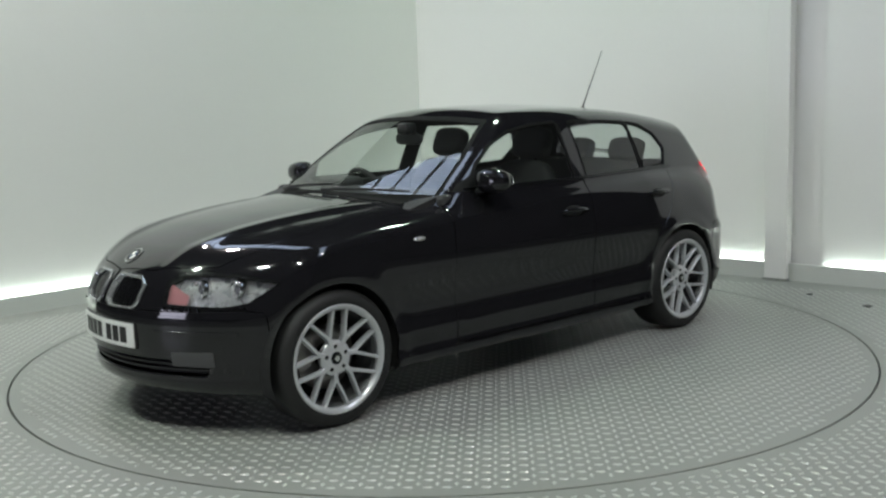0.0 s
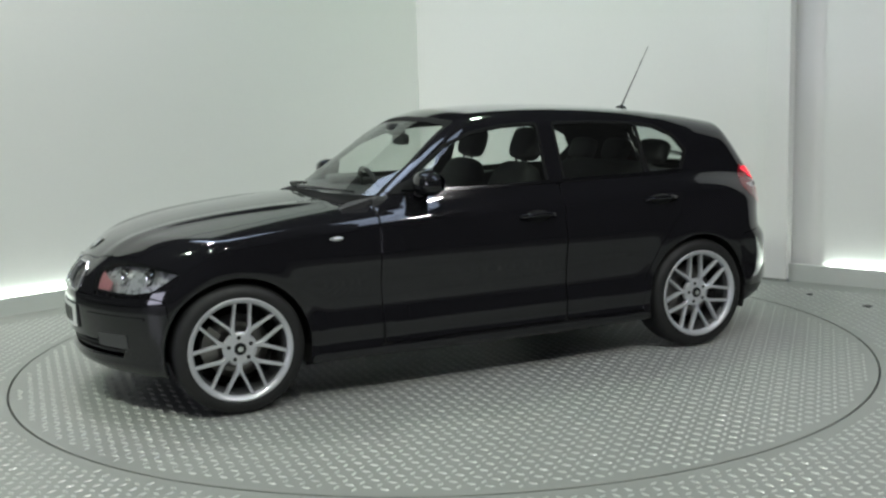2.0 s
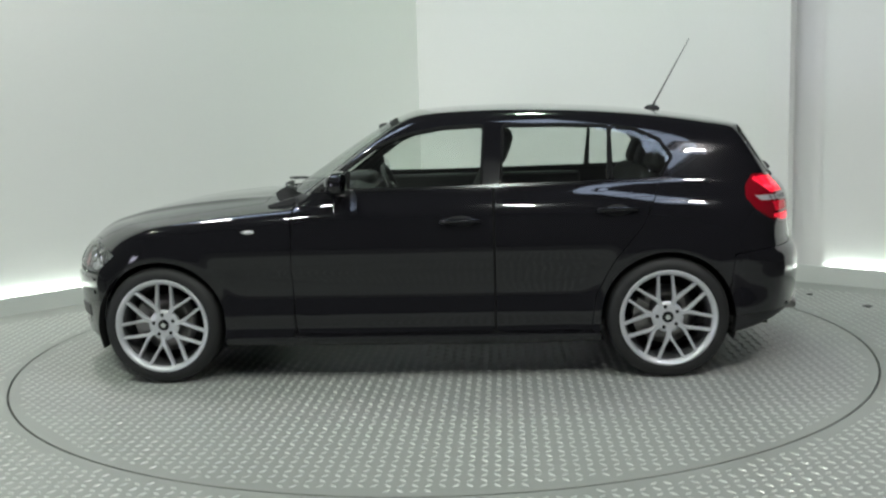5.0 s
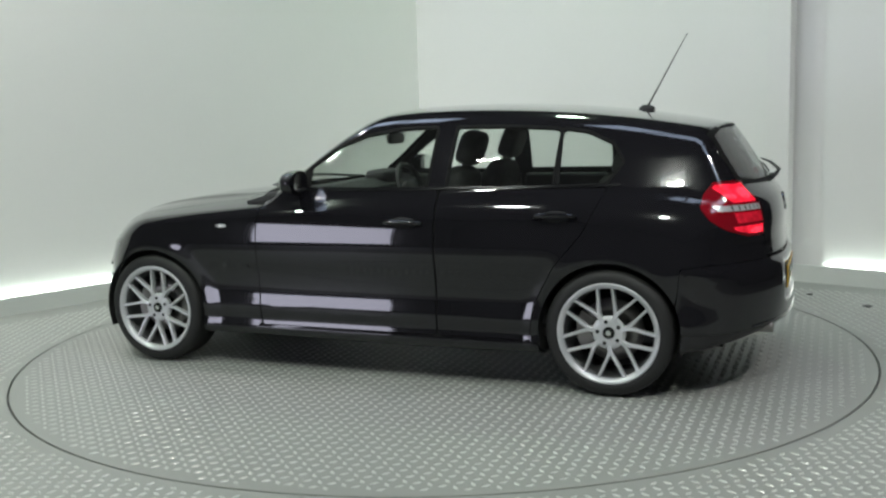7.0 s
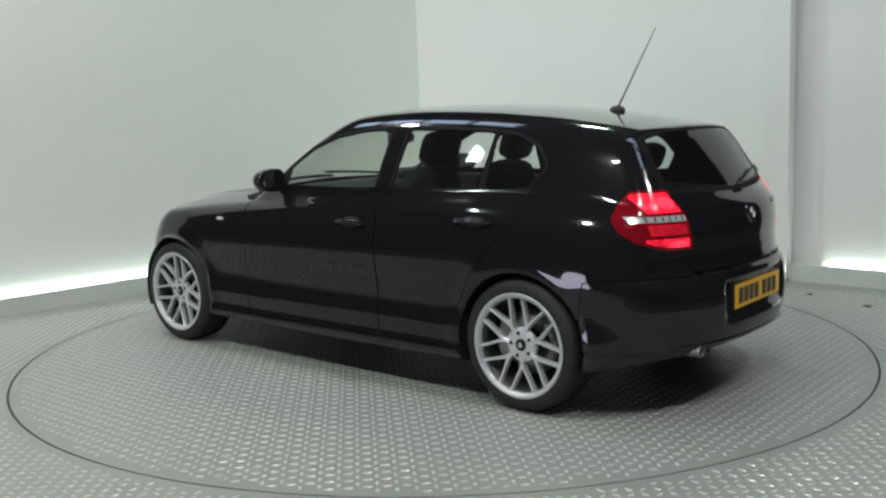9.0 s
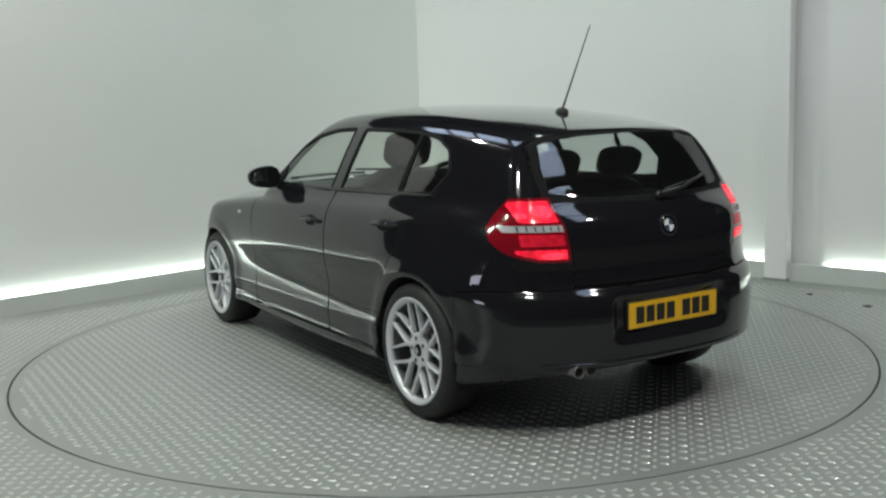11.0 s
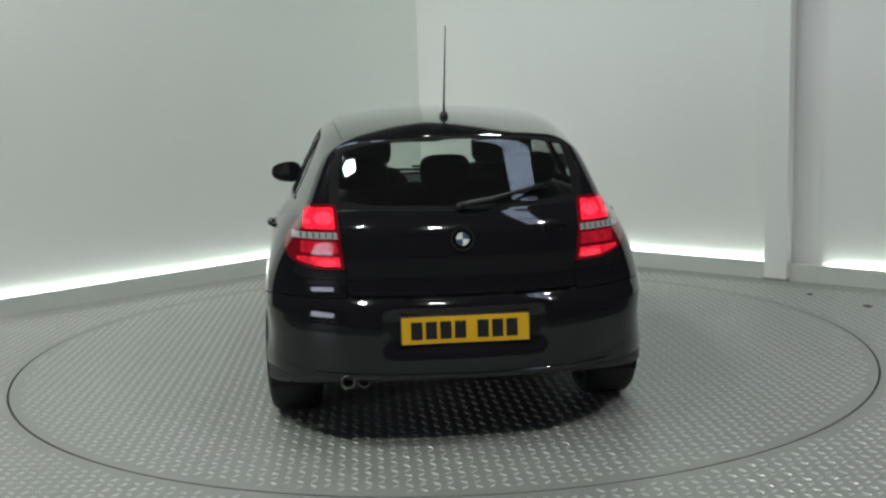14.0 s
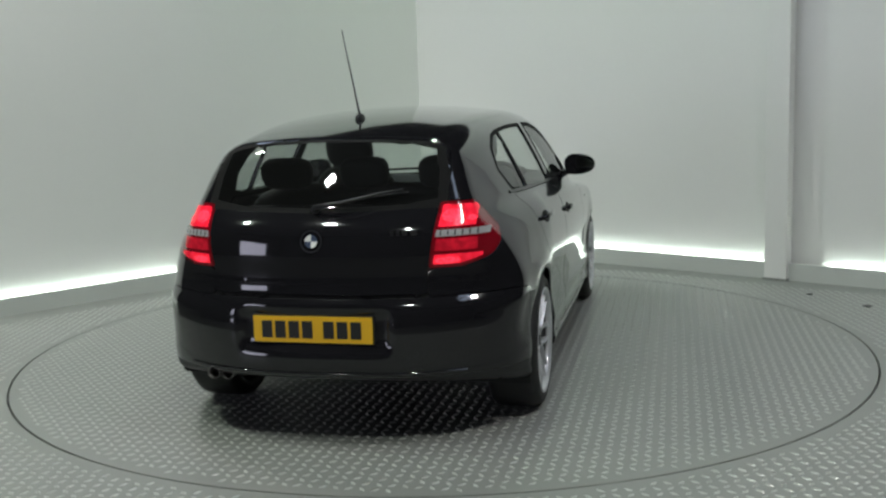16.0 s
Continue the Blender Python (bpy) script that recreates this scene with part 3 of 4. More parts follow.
def arches(x, z):
    return np.minimum(np.hypot(x - AXLE, z - WHEEL_R), np.hypot(x + AXLE, z - WHEEL_R)) - ARCH_R


def all_glass(x, y, z, n):
    side = np.minimum(np.minimum(GLASS_F(x, z), GLASS_R(x, z)), GLASS_Q(x, z))
    side = np.where((np.abs(n[:, 1]) > 0.5) & (z > 0.98), side, BIG)
    front = np.where((n[:, 0] > 0.30) & (z > 0.96) & (x > -0.2), SCREEN_P(y, z), BIG)
    rear = np.where((n[:, 0] < -0.45) & (x < -1.5) & (z > 0.95), REAR_P(y, z), BIG)
    return np.minimum(np.minimum(side, front), rear)


def head(x, y, z):
    return np.where(x > 1.4, np.maximum(HEAD_SIDE(x, z), HEAD_FRONT(np.abs(y), z)), BIG)


def taillamp(x, y, z):
    return np.where(x < -1.5, np.maximum(LAMP_SIDE(x, z), LAMP_REAR(np.abs(y), z)), BIG)


def kidneys(x, y, z):
    return np.where(x > 1.5, KIDNEY(np.abs(y), z), BIG)


def hood_area(x, y, z, n):
    s = np.where((n[:, 2] > 0.15) & (x > 0.7) & (z > 0.6), HOOD_TOP(x, y), BIG)
    return np.maximum(s, -kidneys(x, y, z) + 0.004)


def tailgate_area(x, y, z, n):
    return np.where((x < -1.62) & (n[:, 0] < -0.35), TAILGATE_P(y, z), BIG)


def bumper_f(x, y, z):
    return BUMPER_F_SIDE(x, z)


def bumper_r(x, y, z):
    return BUMPER_R_SIDE(x, z)


def side_only(s, y, n):
    return np.where(np.abs(n[:, 1]) > 0.25, s, BIG)


def door_area(x, y, z, n):
    return side_only(np.minimum(DOOR_F(x, z), DOOR_R(x, z)), y, n)


def sill_area(x, y, z, n):
    return side_only(np.maximum(np.abs(x) - 0.985, z - 0.252), y, n)


def wing_area(x, y, z, n):
    return np.maximum(0.612 - x, z - 0.975)


def roof_area(x, y, z, n):
    return np.where(n[:, 2] > 0.45, poly([(-1.62, -0.47), (-1.62, 0.47), (-0.8, 0.535), (-0.10, 0.52), (-0.02, 0.3), (0.0, 0.0), (-0.02, -0.3), (-0.10, -0.52), (-0.8, -0.535)], 0.01)(x, y), BIG)


def cowl_area(x, y, z, n):
    s = np.maximum(np.abs(y) - 0.58, np.abs(x - 0.79 + 0.16 * (y / 0.7) ** 2) - 0.045)
    return np.where((x > 0.55) & (z < 1.0) & (n[:, 2] > 0.3), s, BIG)


def biggest(*a):
    out = a[0]
    for b in a[1:]:
        out = np.maximum(out, b)
    return out


def intake(x, y, z):
    return np.where(x > 1.6, INTAKE(y, z), BIG)


def fog(x, y, z):
    return np.where(x > 1.6, FOG(np.abs(y), z), BIG)


def build_skin():
    # inner shell, seen in the joints
    panel("inner_shell", lambda x, y, z, n: biggest(-all_glass(x, y, z, n), -arches(x, z), -head(x, y, z), -kidneys(x, y, z), -intake(x, y, z)), UNDER, car, lift=-0.014, lip=0)

    # everything painted that is no panel of its own: pillars and quarters
    def fixed(x, y, z, n):
        return biggest(-all_glass(x, y, z, n), -arches(x, z), -door_area(x, y, z, n), -hood_area(x, y, z, n), -tailgate_area(x, y, z, n), -bumper_f(x, y, z),
                       -bumper_r(x, y, z), -head(x, y, z), -taillamp(x, y, z), -kidneys(x, y, z))
    panel("body", lambda x, y, z, n: biggest(fixed(x, y, z, n), -sill_area(x, y, z, n), -wing_area(x, y, z, n), -roof_area(x, y, z, n)), PAINT, car, lip=0.012)
    panel("roof", lambda x, y, z, n: gap_of(roof_area(x, y, z, n), 0.002), PAINT, car, lip=0.006)
    panel("cowl", lambda x, y, z, n: biggest(cowl_area(x, y, z, n), -hood_area(x, y, z, n)), SEAL, car, "matt black plastic cowl", lift=0.003, lip=0.006)
    for sign in (1, -1):
        def on_side(s, y):
            return np.where(y * sign > 0, s, BIG)
        panel("front_wing", lambda x, y, z, n: on_side(biggest(fixed(x, y, z, n), gap_of(wing_area(x, y, z, n), 0.003), -sill_area(x, y, z, n)), y), PAINT, car)
        panel("side_sill", lambda x, y, z, n: on_side(biggest(gap_of(sill_area(x, y, z, n), 0.003), -arches(x, z)), y), PAINT, car)
        panel("front_door", lambda x, y, z, n: on_side(biggest(gap_of(side_only(DOOR_F(x, z), y, n)), -all_glass(x, y, z, n)), y), PAINT, car)
        panel("rear_door", lambda x, y, z, n: on_side(biggest(gap_of(side_only(DOOR_R(x, z), y, n)), -arches(x, z) + 0.004, -all_glass(x, y, z, n)), y), PAINT, car)
        for g in (GLASS_F, GLASS_R, GLASS_Q):
            panel("side_window", lambda x, y, z, n: on_side(np.where((np.abs(n[:, 1]) > 0.5) & (z > 0.98), g(x, z), BIG), y), GLASS, car, "clear side window glass", lift=-0.004, lip=0)
            panel("window_seal", lambda x, y, z, n: on_side(np.where((np.abs(n[:, 1]) > 0.5) & (z > 0.98), np.maximum(g(x, z) - 0.014, -g(x, z)), BIG), y), SEAL, car, "black rubber window seal", lift=0.002, lip=0.008, fine=4)
        panel("waist_trim", lambda x, y, z, n: on_side(np.where(np.abs(n[:, 1]) > 0.3, np.maximum(np.abs(z - 1.004 - 0.012 * np.clip(-x, 0, 2)) - 0.007, np.maximum(x - 0.46, -1.36 - x)), BIG), y), GLOSS, car, "glossy black waist trim", lift=0.004, lip=0.006, fine=4)
        # headlamp: silver bowl behind a clear lens, two projectors and a pink-tinged indicator
        headlamp = panel("headlamp", lambda x, y, z, n: on_side(gap_of(head(x, y, z), 0.002), y), BOWL, car, "clear headlamp with silver bowl", lift=-0.040, lip=0, fine=3)
        panel("lens", lambda x, y, z, n: on_side(gap_of(head(x, y, z), 0.003), y), LENS, headlamp, "clear lens", lip=0, fine=3)
        panel("surround", lambda x, y, z, n: on_side(np.maximum(head(x, y, z), -head(x, y, z) - 0.010), y), GLOSS, headlamp, "black surround", lift=-0.004, lip=0.04, fine=4)
        for px, py, pz, r in ((1.795, 0.50, 0.655, 0.046), (1.70, 0.645, 0.662, 0.042)):
            m = Matrix.Translation((px, py * sign, pz)) @ Matrix.Rotation(radians(-90), 4, "Z") @ Matrix.Rotation(radians(0), 4, "X")
            bm = bmesh.new()
            lathe(bm, [(r, -0.03), (r, 0.012), (r * 0.86, 0.012), (r * 0.80, -0.012), (r * 0.55, -0.02), (0.001, -0.022), (0.001, -0.03)], 28, m)
            part("projector", bm, CHROME, headlamp, "chrome projector ring", smooth=True)
            bm = bmesh.new()
            lathe(bm, [(0.001, 0.012), (r * 0.35, 0.009), (r * 0.6, -0.002), (r * 0.66, -0.018), (0.001, -0.018)], 24, m)
            part("bulb_lens", bm, LENS_DARK, headlamp, smooth=True)
        panel("indicator", lambda x, y, z, n: on_side(biggest(head(x, y, z) + 0.012, np.abs(np.abs(y) - 0.44) - 0.055, z - 0.69 + (np.abs(y) - 0.40) * 0.5), y), PINK, headlamp, "pinkish indicator reflector", lift=-0.022, lip=0, fine=4)
        # tail lamp: red lens with two glowing fields and a clear band
        lamp = panel("tail_lamp", lambda x, y, z, n: on_side(gap_of(taillamp(x, y, z), 0.003), y), RED_LENS, car, "lit red tail lamp with a clear band", lip=0.02, fine=3)
        fields = (("brake_field", RED_GLOW, lambda w, z: np.maximum(0.932 - z, np.abs(w - 0.577) - 0.072)),
                  ("running_field", RED_GLOW, lambda w, z: np.maximum(z - 0.822, w - 0.68)),
                  ("mid_field", RED_DIM, lambda w, z: np.maximum(np.abs(z - 0.860) - 0.024, w - 0.66)))
        for field, glow, area in fields:
            panel(field, lambda x, y, z, n: on_side(biggest(taillamp(x, y, z) + 0.016, area(np.abs(y), z)), y), glow, lamp, "glowing red field", lift=0.0015, lip=0, fine=4)
        # the bulbs behind the ribbed lens, seen as hot spots
        for wy, wz, ry, rz in ((0.56, 0.974, 0.040, 0.026), (0.633, 0.960, 0.018, 0.012), (0.548, 0.797, 0.048, 0.015)):
            panel("bulb_glow", lambda x, y, z, n: on_side(np.where(x < -1.5, (np.hypot((np.abs(y) - wy) / ry, (z - wz) / rz) - 1) * rz, BIG), y), RED_HOT, lamp, "hot spot of the lit bulb", lift=0.003, lip=0, fine=4)
        panel("clear_band", lambda x, y, z, n: on_side(biggest(taillamp(x, y, z) + 0.012, np.abs(z - 0.907) - 0.013, np.abs(y) - 0.70), y), BAND, lamp, "clear silver band", lift=0.002, lip=0.004, fine=4)
        for k in range(6):
            panel("band_rib", lambda x, y, z, n: on_side(np.where(x < -1.5, np.maximum(np.abs(z - 0.907) - 0.011, np.abs(np.abs(y) - 0.522 - 0.027 * k) - 0.003), BIG), y), GREY_TRIM, lamp, lift=0.004, lip=0.003, fine=4)
        # kidney grille
        grille = panel("grille", lambda x, y, z, n: on_side(np.maximum(kidneys(x, y, z), -kidneys(x, y, z) - 0.008), y), SILVER, car, "chrome-rimmed twin grille", lift=0.008, lip=0.05, fine=4)
        panel("grille_back", lambda x, y, z, n: on_side(kidneys(x, y, z), y), UNDER, grille, "black grille recess", lift=-0.05, lip=0, fine=4)
        for k in range(9):
            yy = 0.058 + k * 0.024
            panel("slat", lambda x, y, z, n: on_side(np.maximum(kidneys(x, y, z) + 0.006, np.abs(np.abs(y) - yy) - 0.007), y), GLOSS, grille, lift=-0.012, lip=0.025, fine=4)
        panel("fog_insert", lambda x, y, z, n: on_side(fog(x, y, z), y), GREY_TRIM, car, "grey bumper corner insert", lift=0.004, lip=0.006, fine=4)
    panel("bonnet", lambda x, y, z, n: gap_of(hood_area(x, y, z, n)), PAINT, car, fine=2)
    panel("tailgate", lambda x, y, z, n: biggest(gap_of(tailgate_area(x, y, z, n)), -all_glass(x, y, z, n), -taillamp(x, y, z), -bumper_r(x, y, z) + 0.004), PAINT, car)
    panel("front_bumper", lambda x, y, z, n: biggest(gap_of(bumper_f(x, y, z)), -arches(x, z), -head(x, y, z), -kidneys(x, y, z), -hood_area(x, y, z, n), -intake(x, y, z)), PAINT, car, fine=2)
    panel("lower_grille", lambda x, y, z, n: intake(x, y, z), UNDER, car, "black lower air intake", lift=-0.045, lip=0, fine=4)
    for k in range(2):
        panel("intake_bar", lambda x, y, z, n: np.maximum(intake(x, y, z), np.abs(z - 0.307 - 0.024 * k) - 0.004), TRIM, car, "black intake bar", lift=-0.015, lip=0.02, fine=4)
    panel("rear_bumper", lambda x, y, z, n: biggest(gap_of(bumper_r(x, y, z)), -arches(x, z), -taillamp(x, y, z), 0.325 - z), PAINT, car)
    panel("diffuser", lambda x, y, z, n: biggest(bumper_r(x, y, z), -arches(x, z), z - 0.322), TRIM, car, "black rear bumper valance", lip=0.02)
    panel("bumper_strip", lambda x, y, z, n: np.where(x < -1.7, np.maximum(np.abs(z - 0.338) - 0.007, np.abs(y) - 0.62), BIG), PAINT, car, lift=0.008, lip=0.012, fine=4)
    panel("windscreen", lambda x, y, z, n: np.where((n[:, 0] > 0.30) & (z > 0.96) & (x > -0.2), SCREEN_P(y, z), BIG), GLASS, car, "clear windscreen", lift=-0.003, lip=0)
    panel("screen_seal", lambda x, y, z, n: np.where((n[:, 0] > 0.30) & (z > 0.96) & (x > -0.2), np.maximum(SCREEN_P(y, z) - 0.004, -SCREEN_P(y, z) - 0.022), BIG), SEAL, car, "black windscreen border", lift=-0.001, lip=0, fine=4)
    panel("rear_window", lambda x, y, z, n: np.where((n[:, 0] < -0.45) & (x < -1.5) & (z > 0.95), REAR_P(y, z), BIG), REAR_GLASS, car, "dark rear window", lift=-0.003, lip=0)
    panel("rear_border", lambda x, y, z, n: np.where((n[:, 0] < -0.45) & (x < -1.5) & (z > 0.95), np.maximum(REAR_P(y, z) - 0.003, -REAR_P(y, z) - 0.02 - 0.02 * np.clip((np.abs(y) - 0.35) * 6, 0, 1)), BIG), SEAL, car, "black rear window border", lift=-0.001, lip=0, fine=3)
    for sign in (1, -1):
        for zz, w in ((0.548, 0.006), (0.478, 0.008)):
            panel("bumper_moulding", lambda x, y, z, n: np.where((x > 1.6) & (y * sign > 0), biggest(np.abs(z - zz) - w, 0.36 - np.abs(y), np.abs(y) - 0.70), BIG), PAINT, car, "black bumper moulding", lift=0.007, lip=0.009, fine=4)


def facing(px, nx):
    """Outward frame at a place on the skin: its columns are side, up and out."""
    p = np.array([px], float)
    g = skin_slope(p, 0.003)[0]
    out = Vector(g).normalized()
    side = Vector((0, 0, 1)).cross(out).normalized()
    up = out.cross(side)
    m = Matrix((side, up, out)).transposed().to_4x4()
    m.translation = Vector(px)
    return m


def on_skin(x, y, z, axis):
    """Moves a point along one axis onto the skin."""
    p = [x, y, z]
    lo, hi = (0.3, 2.4) if axis == 0 else (0.3, 1.1) if axis == 1 else (0.2, 1.6)
    sign = -1 if p[axis] < 0 else 1
    for _ in range(40):
        mid = (lo + hi) / 2
        p[axis] = mid * sign
        if skin(np.array([p[0]]), np.array([p[1]]), np.array([p[2]]))[0] < 0:
            lo = mid
        else:
            hi = mid
    return p


def build_fittings():
    # round badges, plain quarters in a ring
    for place, axis in (((-2.0, 0.0, 0.886), 0), ((1.868, 0.0, 0.9), 2)):
        p = on_skin(*place, axis)
        m = facing(p, 0)
        bm = bmesh.new()
        disc(bm, 0.001, 0.048, -0.002, 0.004, m)
        badge = part("badge", bm, CHROME, car, "round chrome-rimmed badge")
        bm = bmesh.new()
        disc(bm, 0.028, 0.041, 0.004, 0.0055, m)
        part("badge_ring", bm, GLOSS, badge, "black badge ring")
        for k in range(4):
            bm = bmesh.new()
            disc(bm, 0.001, 0.027, 0.004, 0.0055, m, 32, k * math.pi / 2, (k + 1) * math.pi / 2)
            part("badge_quarter", bm, WHITE if k % 2 else BLUE, badge)
    # model lettering as plain bars
    for k, (y, w) in enumerate(((-0.335, 0.016), (-0.358, 0.016), (-0.384, 0.022), (-0.42, 0.028))):
        p = on_skin(-2.0, y, 0.915, 0)
        bm = bmesh.new()
        box(bm, -w / 2, w / 2, -0.011, 0.011, -0.002, 0.004, 0.001, facing(p, 0))
        part("model_mark", bm, CHROME, car, "small chrome mark")
    # number plates with plain bars
    def bend(bm, name):
        if name == "front_plate":
            bmesh.ops.subdivide_edges(bm, edges=[e for e in bm.edges if abs(e.verts[0].co.y - e.verts[1].co.y) > 0.04], cuts=9)
            for v in bm.verts:
                v.co.x -= 0.50 * v.co.y ** 2
    for m, mat, name, text in ((Matrix.Translation((-2.113, 0, 0.524)) @ pose(0, 0, 0, 90, 0, -90), YELLOW, "rear_plate", "yellow number plate with dark bars"),
                         (Matrix.Translation((2.046, 0, 0.452)) @ pose(0, 0, 0, 90, 0, 90), WHITE, "front_plate", "white number plate with dark bars")):
        bm = bmesh.new()
        box(bm, -0.26, 0.26, -0.0555, 0.0555, -0.002, 0.003, 0.002, m)
        bend(bm, name)
        plate = part(name, bm, mat, car, text)
        bm = bmesh.new()
        box(bm, -0.264, 0.264, -0.060, 0.060, -0.035, -0.003, 0.003, m)
        bend(bm, name)
        part("plate_holder", bm, TRIM, plate, "black plate holder")
        x = -0.222
        for k in range(7):
            if k == 4:
                x += 0.034
            bm = bmesh.new()
            box(bm, x, x + 0.046, -0.036, 0.036, 0.003, 0.0045, 0.0, m)
            bend(bm, name)
            part("bar", bm, INK, plate)
            x += 0.059
    for sign in (1, -1):
        # door handles over thin dark discs that stand for the shade of shallow scoops
        for x0, z in ((-0.27, 0.838), (-1.07, 0.876)):
            p = on_skin(x0, 0.8 * sign, z, 1)
            m = facing(p, 0)
            bm = bmesh.new()
            sweep(bm, [m @ Vector(v) for v in ((-0.105, -0.004, -0.004), (-0.095, 0, 0.014), (-0.06, 0.002, 0.022), (0, 0.003, 0.024), (0.06, 0.002, 0.022), (0.095, 0, 0.014), (0.105, -0.004, -0.004))], [0.008, 0.011, 0.012, 0.012, 0.012, 0.011, 0.008], 10, 1.0)
            part("door_handle", bm, PAINT, car, "black pull handle", smooth=True)
            bm = bmesh.new()
            bmesh.ops.create_uvsphere(bm, u_segments=20, v_segments=8, radius=1, matrix=m @ Matrix.Diagonal((0.075, 0.030, 0.003, 1)))
            part("handle_shade", bm, UNDER, car, smooth=True)
        # repeater in the front wing
        p = on_skin(0.837, 0.8 * sign, 0.806, 1)
        bm = bmesh.new()
        bmesh.ops.create_uvsphere(bm, u_segments=18, v_segments=8, radius=1, matrix=facing(p, 0) @ Matrix.Diagonal((0.036, 0.010, 0.006, 1)))
        part("side_repeater", bm, BOWL, car, "clear lozenge side repeater", smooth=True)
        # door mirror on a short foot
        mirror = new("door_mirror")
        mirror.parent = car
        mirror.location = (0.345, 0.872 * sign, 1.045)
        bm = bmesh.new()
        bmesh.ops.create_uvsphere(bm, u_segments=28, v_segments=16, radius=1)
        for v in bm.verts:
            x, y, z = v.co
            k = 0.8
            x, y, z = [math.copysign(abs(q) ** k, q) for q in (x, y, z)]
            x = max(x, -0.35)
            v.co = (0.075 * x * (1.0 - 0.15 * y * sign), 0.096 * y, (0.064 - 0.010 * y * sign) * z)
        part("mirror_shell", bm, PAINT, mirror, "glossy black shell", smooth=True)
        bm = bmesh.new()
        disc(bm, 0.001, 1.0, 0.0, 0.03, Matrix.Translation((-0.0285, 0, 0)) @ pose(0, 0, 0, 0, 0, 14 * sign) @ pose(0, 0, 0, 0, -90, 0) @ Matrix.Diagonal((0.052, 0.084, 0.1, 1)), 32)
        part("mirror_glass", bm, CHROME, mirror, "silvered mirror glass")
        bm = bmesh.new()
        sweep(bm, [(0.02, -0.02 * sign, -0.040), (0.02, -0.07 * sign, -0.050), (0.02, -0.115 * sign, -0.058)], [0.028, 0.026, 0.034], 12, 0.6)
        part("mirror_foot", bm, TRIM, mirror, "black mirror foot", smooth=True)
        panel("mirror_sail", lambda x, y, z, n: np.where((y * sign > 0) & (np.abs(n[:, 1]) > 0.4), poly([(0.52, 1.0), (0.31, 1.0), (0.31, 1.095), (0.36, 1.075)], 0.006)(x, z), BIG), SEAL, car, "black mirror corner plate", lift=0.004, lip=0.006, fine=4)
        # arch liners
        for ax in (AXLE, -AXLE):
            bm = bmesh.new()
            n = 30
            rows = [[bm.verts.new((ax + 0.352 * math.cos(a), y * sign, WHEEL_R + 0.352 * math.sin(a))) for a in np.linspace(-0.35, math.pi + 0.35, n)] for y in (0.42, 0.835)]
            for k in range(n - 1):
                bm.faces.new((rows[0][k], rows[0][k + 1], rows[1][k + 1], rows[1][k]))
            bm.faces.new([rows[0][k] for k in range(n)])
            part("arch_liner", bm, UNDER, car, smooth=False)
    # aerial
    p = on_skin(-1.37, 0.0, 1.4, 2)
    aerial = new("aerial")
    aerial.parent = car
    bm = bmesh.new()
    bmesh.ops.create_uvsphere(bm, u_segments=20, v_segments=12, radius=1, matrix=Matrix.Translation((-1.365, 0, p[2] + 0.004)) @ Matrix.Diagonal((0.045, 0.021, 0.025, 1)))
    part("aerial_base", bm, TRIM, aerial, "black aerial foot", smooth=True)
    bm = bmesh.new()
    sweep(bm, [(-1.37, 0, p[2] + 0.02), (-1.40, 0, p[2] + 0.075), (-1.578, 0, 1.772)], [0.006, 0.0042, 0.0022], 8)
    part("aerial_rod", bm, TRIM, aerial, smooth=True)
    # rear wiper
    wiper = new("rear_wiper")
    wiper.parent = car
    q = [on_skin(-1.9, y, z, 0) for y, z in ((0.0, 1.012), (-0.12, 1.03), (-0.26, 1.060), (-0.36, 1.075))]
    bm = bmesh.new()
    sweep(bm, [(a - d, b, c + 0.010) for (a, b, c), d in zip(q, (0.030, 0.058, 0.045, 0.022))], [0.011, 0.009, 0.007, 0.005], 8)
    part("wiper_arm", bm, TRIM, wiper, smooth=True)
    bm = bmesh.new()
    sweep(bm, [(a - 0.008, b, c) for a, b, c in [on_skin(-1.9, y, z, 0) for y, z in ((-0.06, 1.034), (-0.22, 1.056), (-0.38, 1.072))]], 0.0045, 6)
    part("wiper_blade", bm, RUBBER, wiper, smooth=True)
    bm = bmesh.new()
    bmesh.ops.create_uvsphere(bm, u_segments=16, v_segments=10, radius=0.018, matrix=Matrix.Translation((q[0][0] - 0.012, 0, 1.012)))
    part("wiper_pivot", bm, TRIM, wiper, smooth=True)
    # front wipers along the cowl
    for y0, y1 in ((-0.58, 0.05), (-0.02, 0.56)):
        fw = new("front_wiper")
        fw.parent = car
        pts = []
        for k in range(6):
            y = y0 + (y1 - y0) * k / 5
            x = 0.775 - 0.17 * (y / 0.7) ** 2
            pz = on_skin(x, y, 1.0, 2)[2]
            pts.append((x, y, pz + 0.020 + 0.006 * k))
        bm = bmesh.new()
        sweep(bm, pts, [0.012, 0.009, 0.008, 0.007, 0.006, 0.005], 8)
        part("wiper_arm", bm, TRIM, fw, smooth=True)
        bm = bmesh.new()
        sweep(bm, [(a - 0.025, b, c - 0.004) for a, b, c in pts[1:]], 0.006, 6)
        part("wiper_blade", bm, RUBBER, fw, smooth=True)
    # twin tail pipe
    pipes = new("exhaust")
    pipes.parent = car
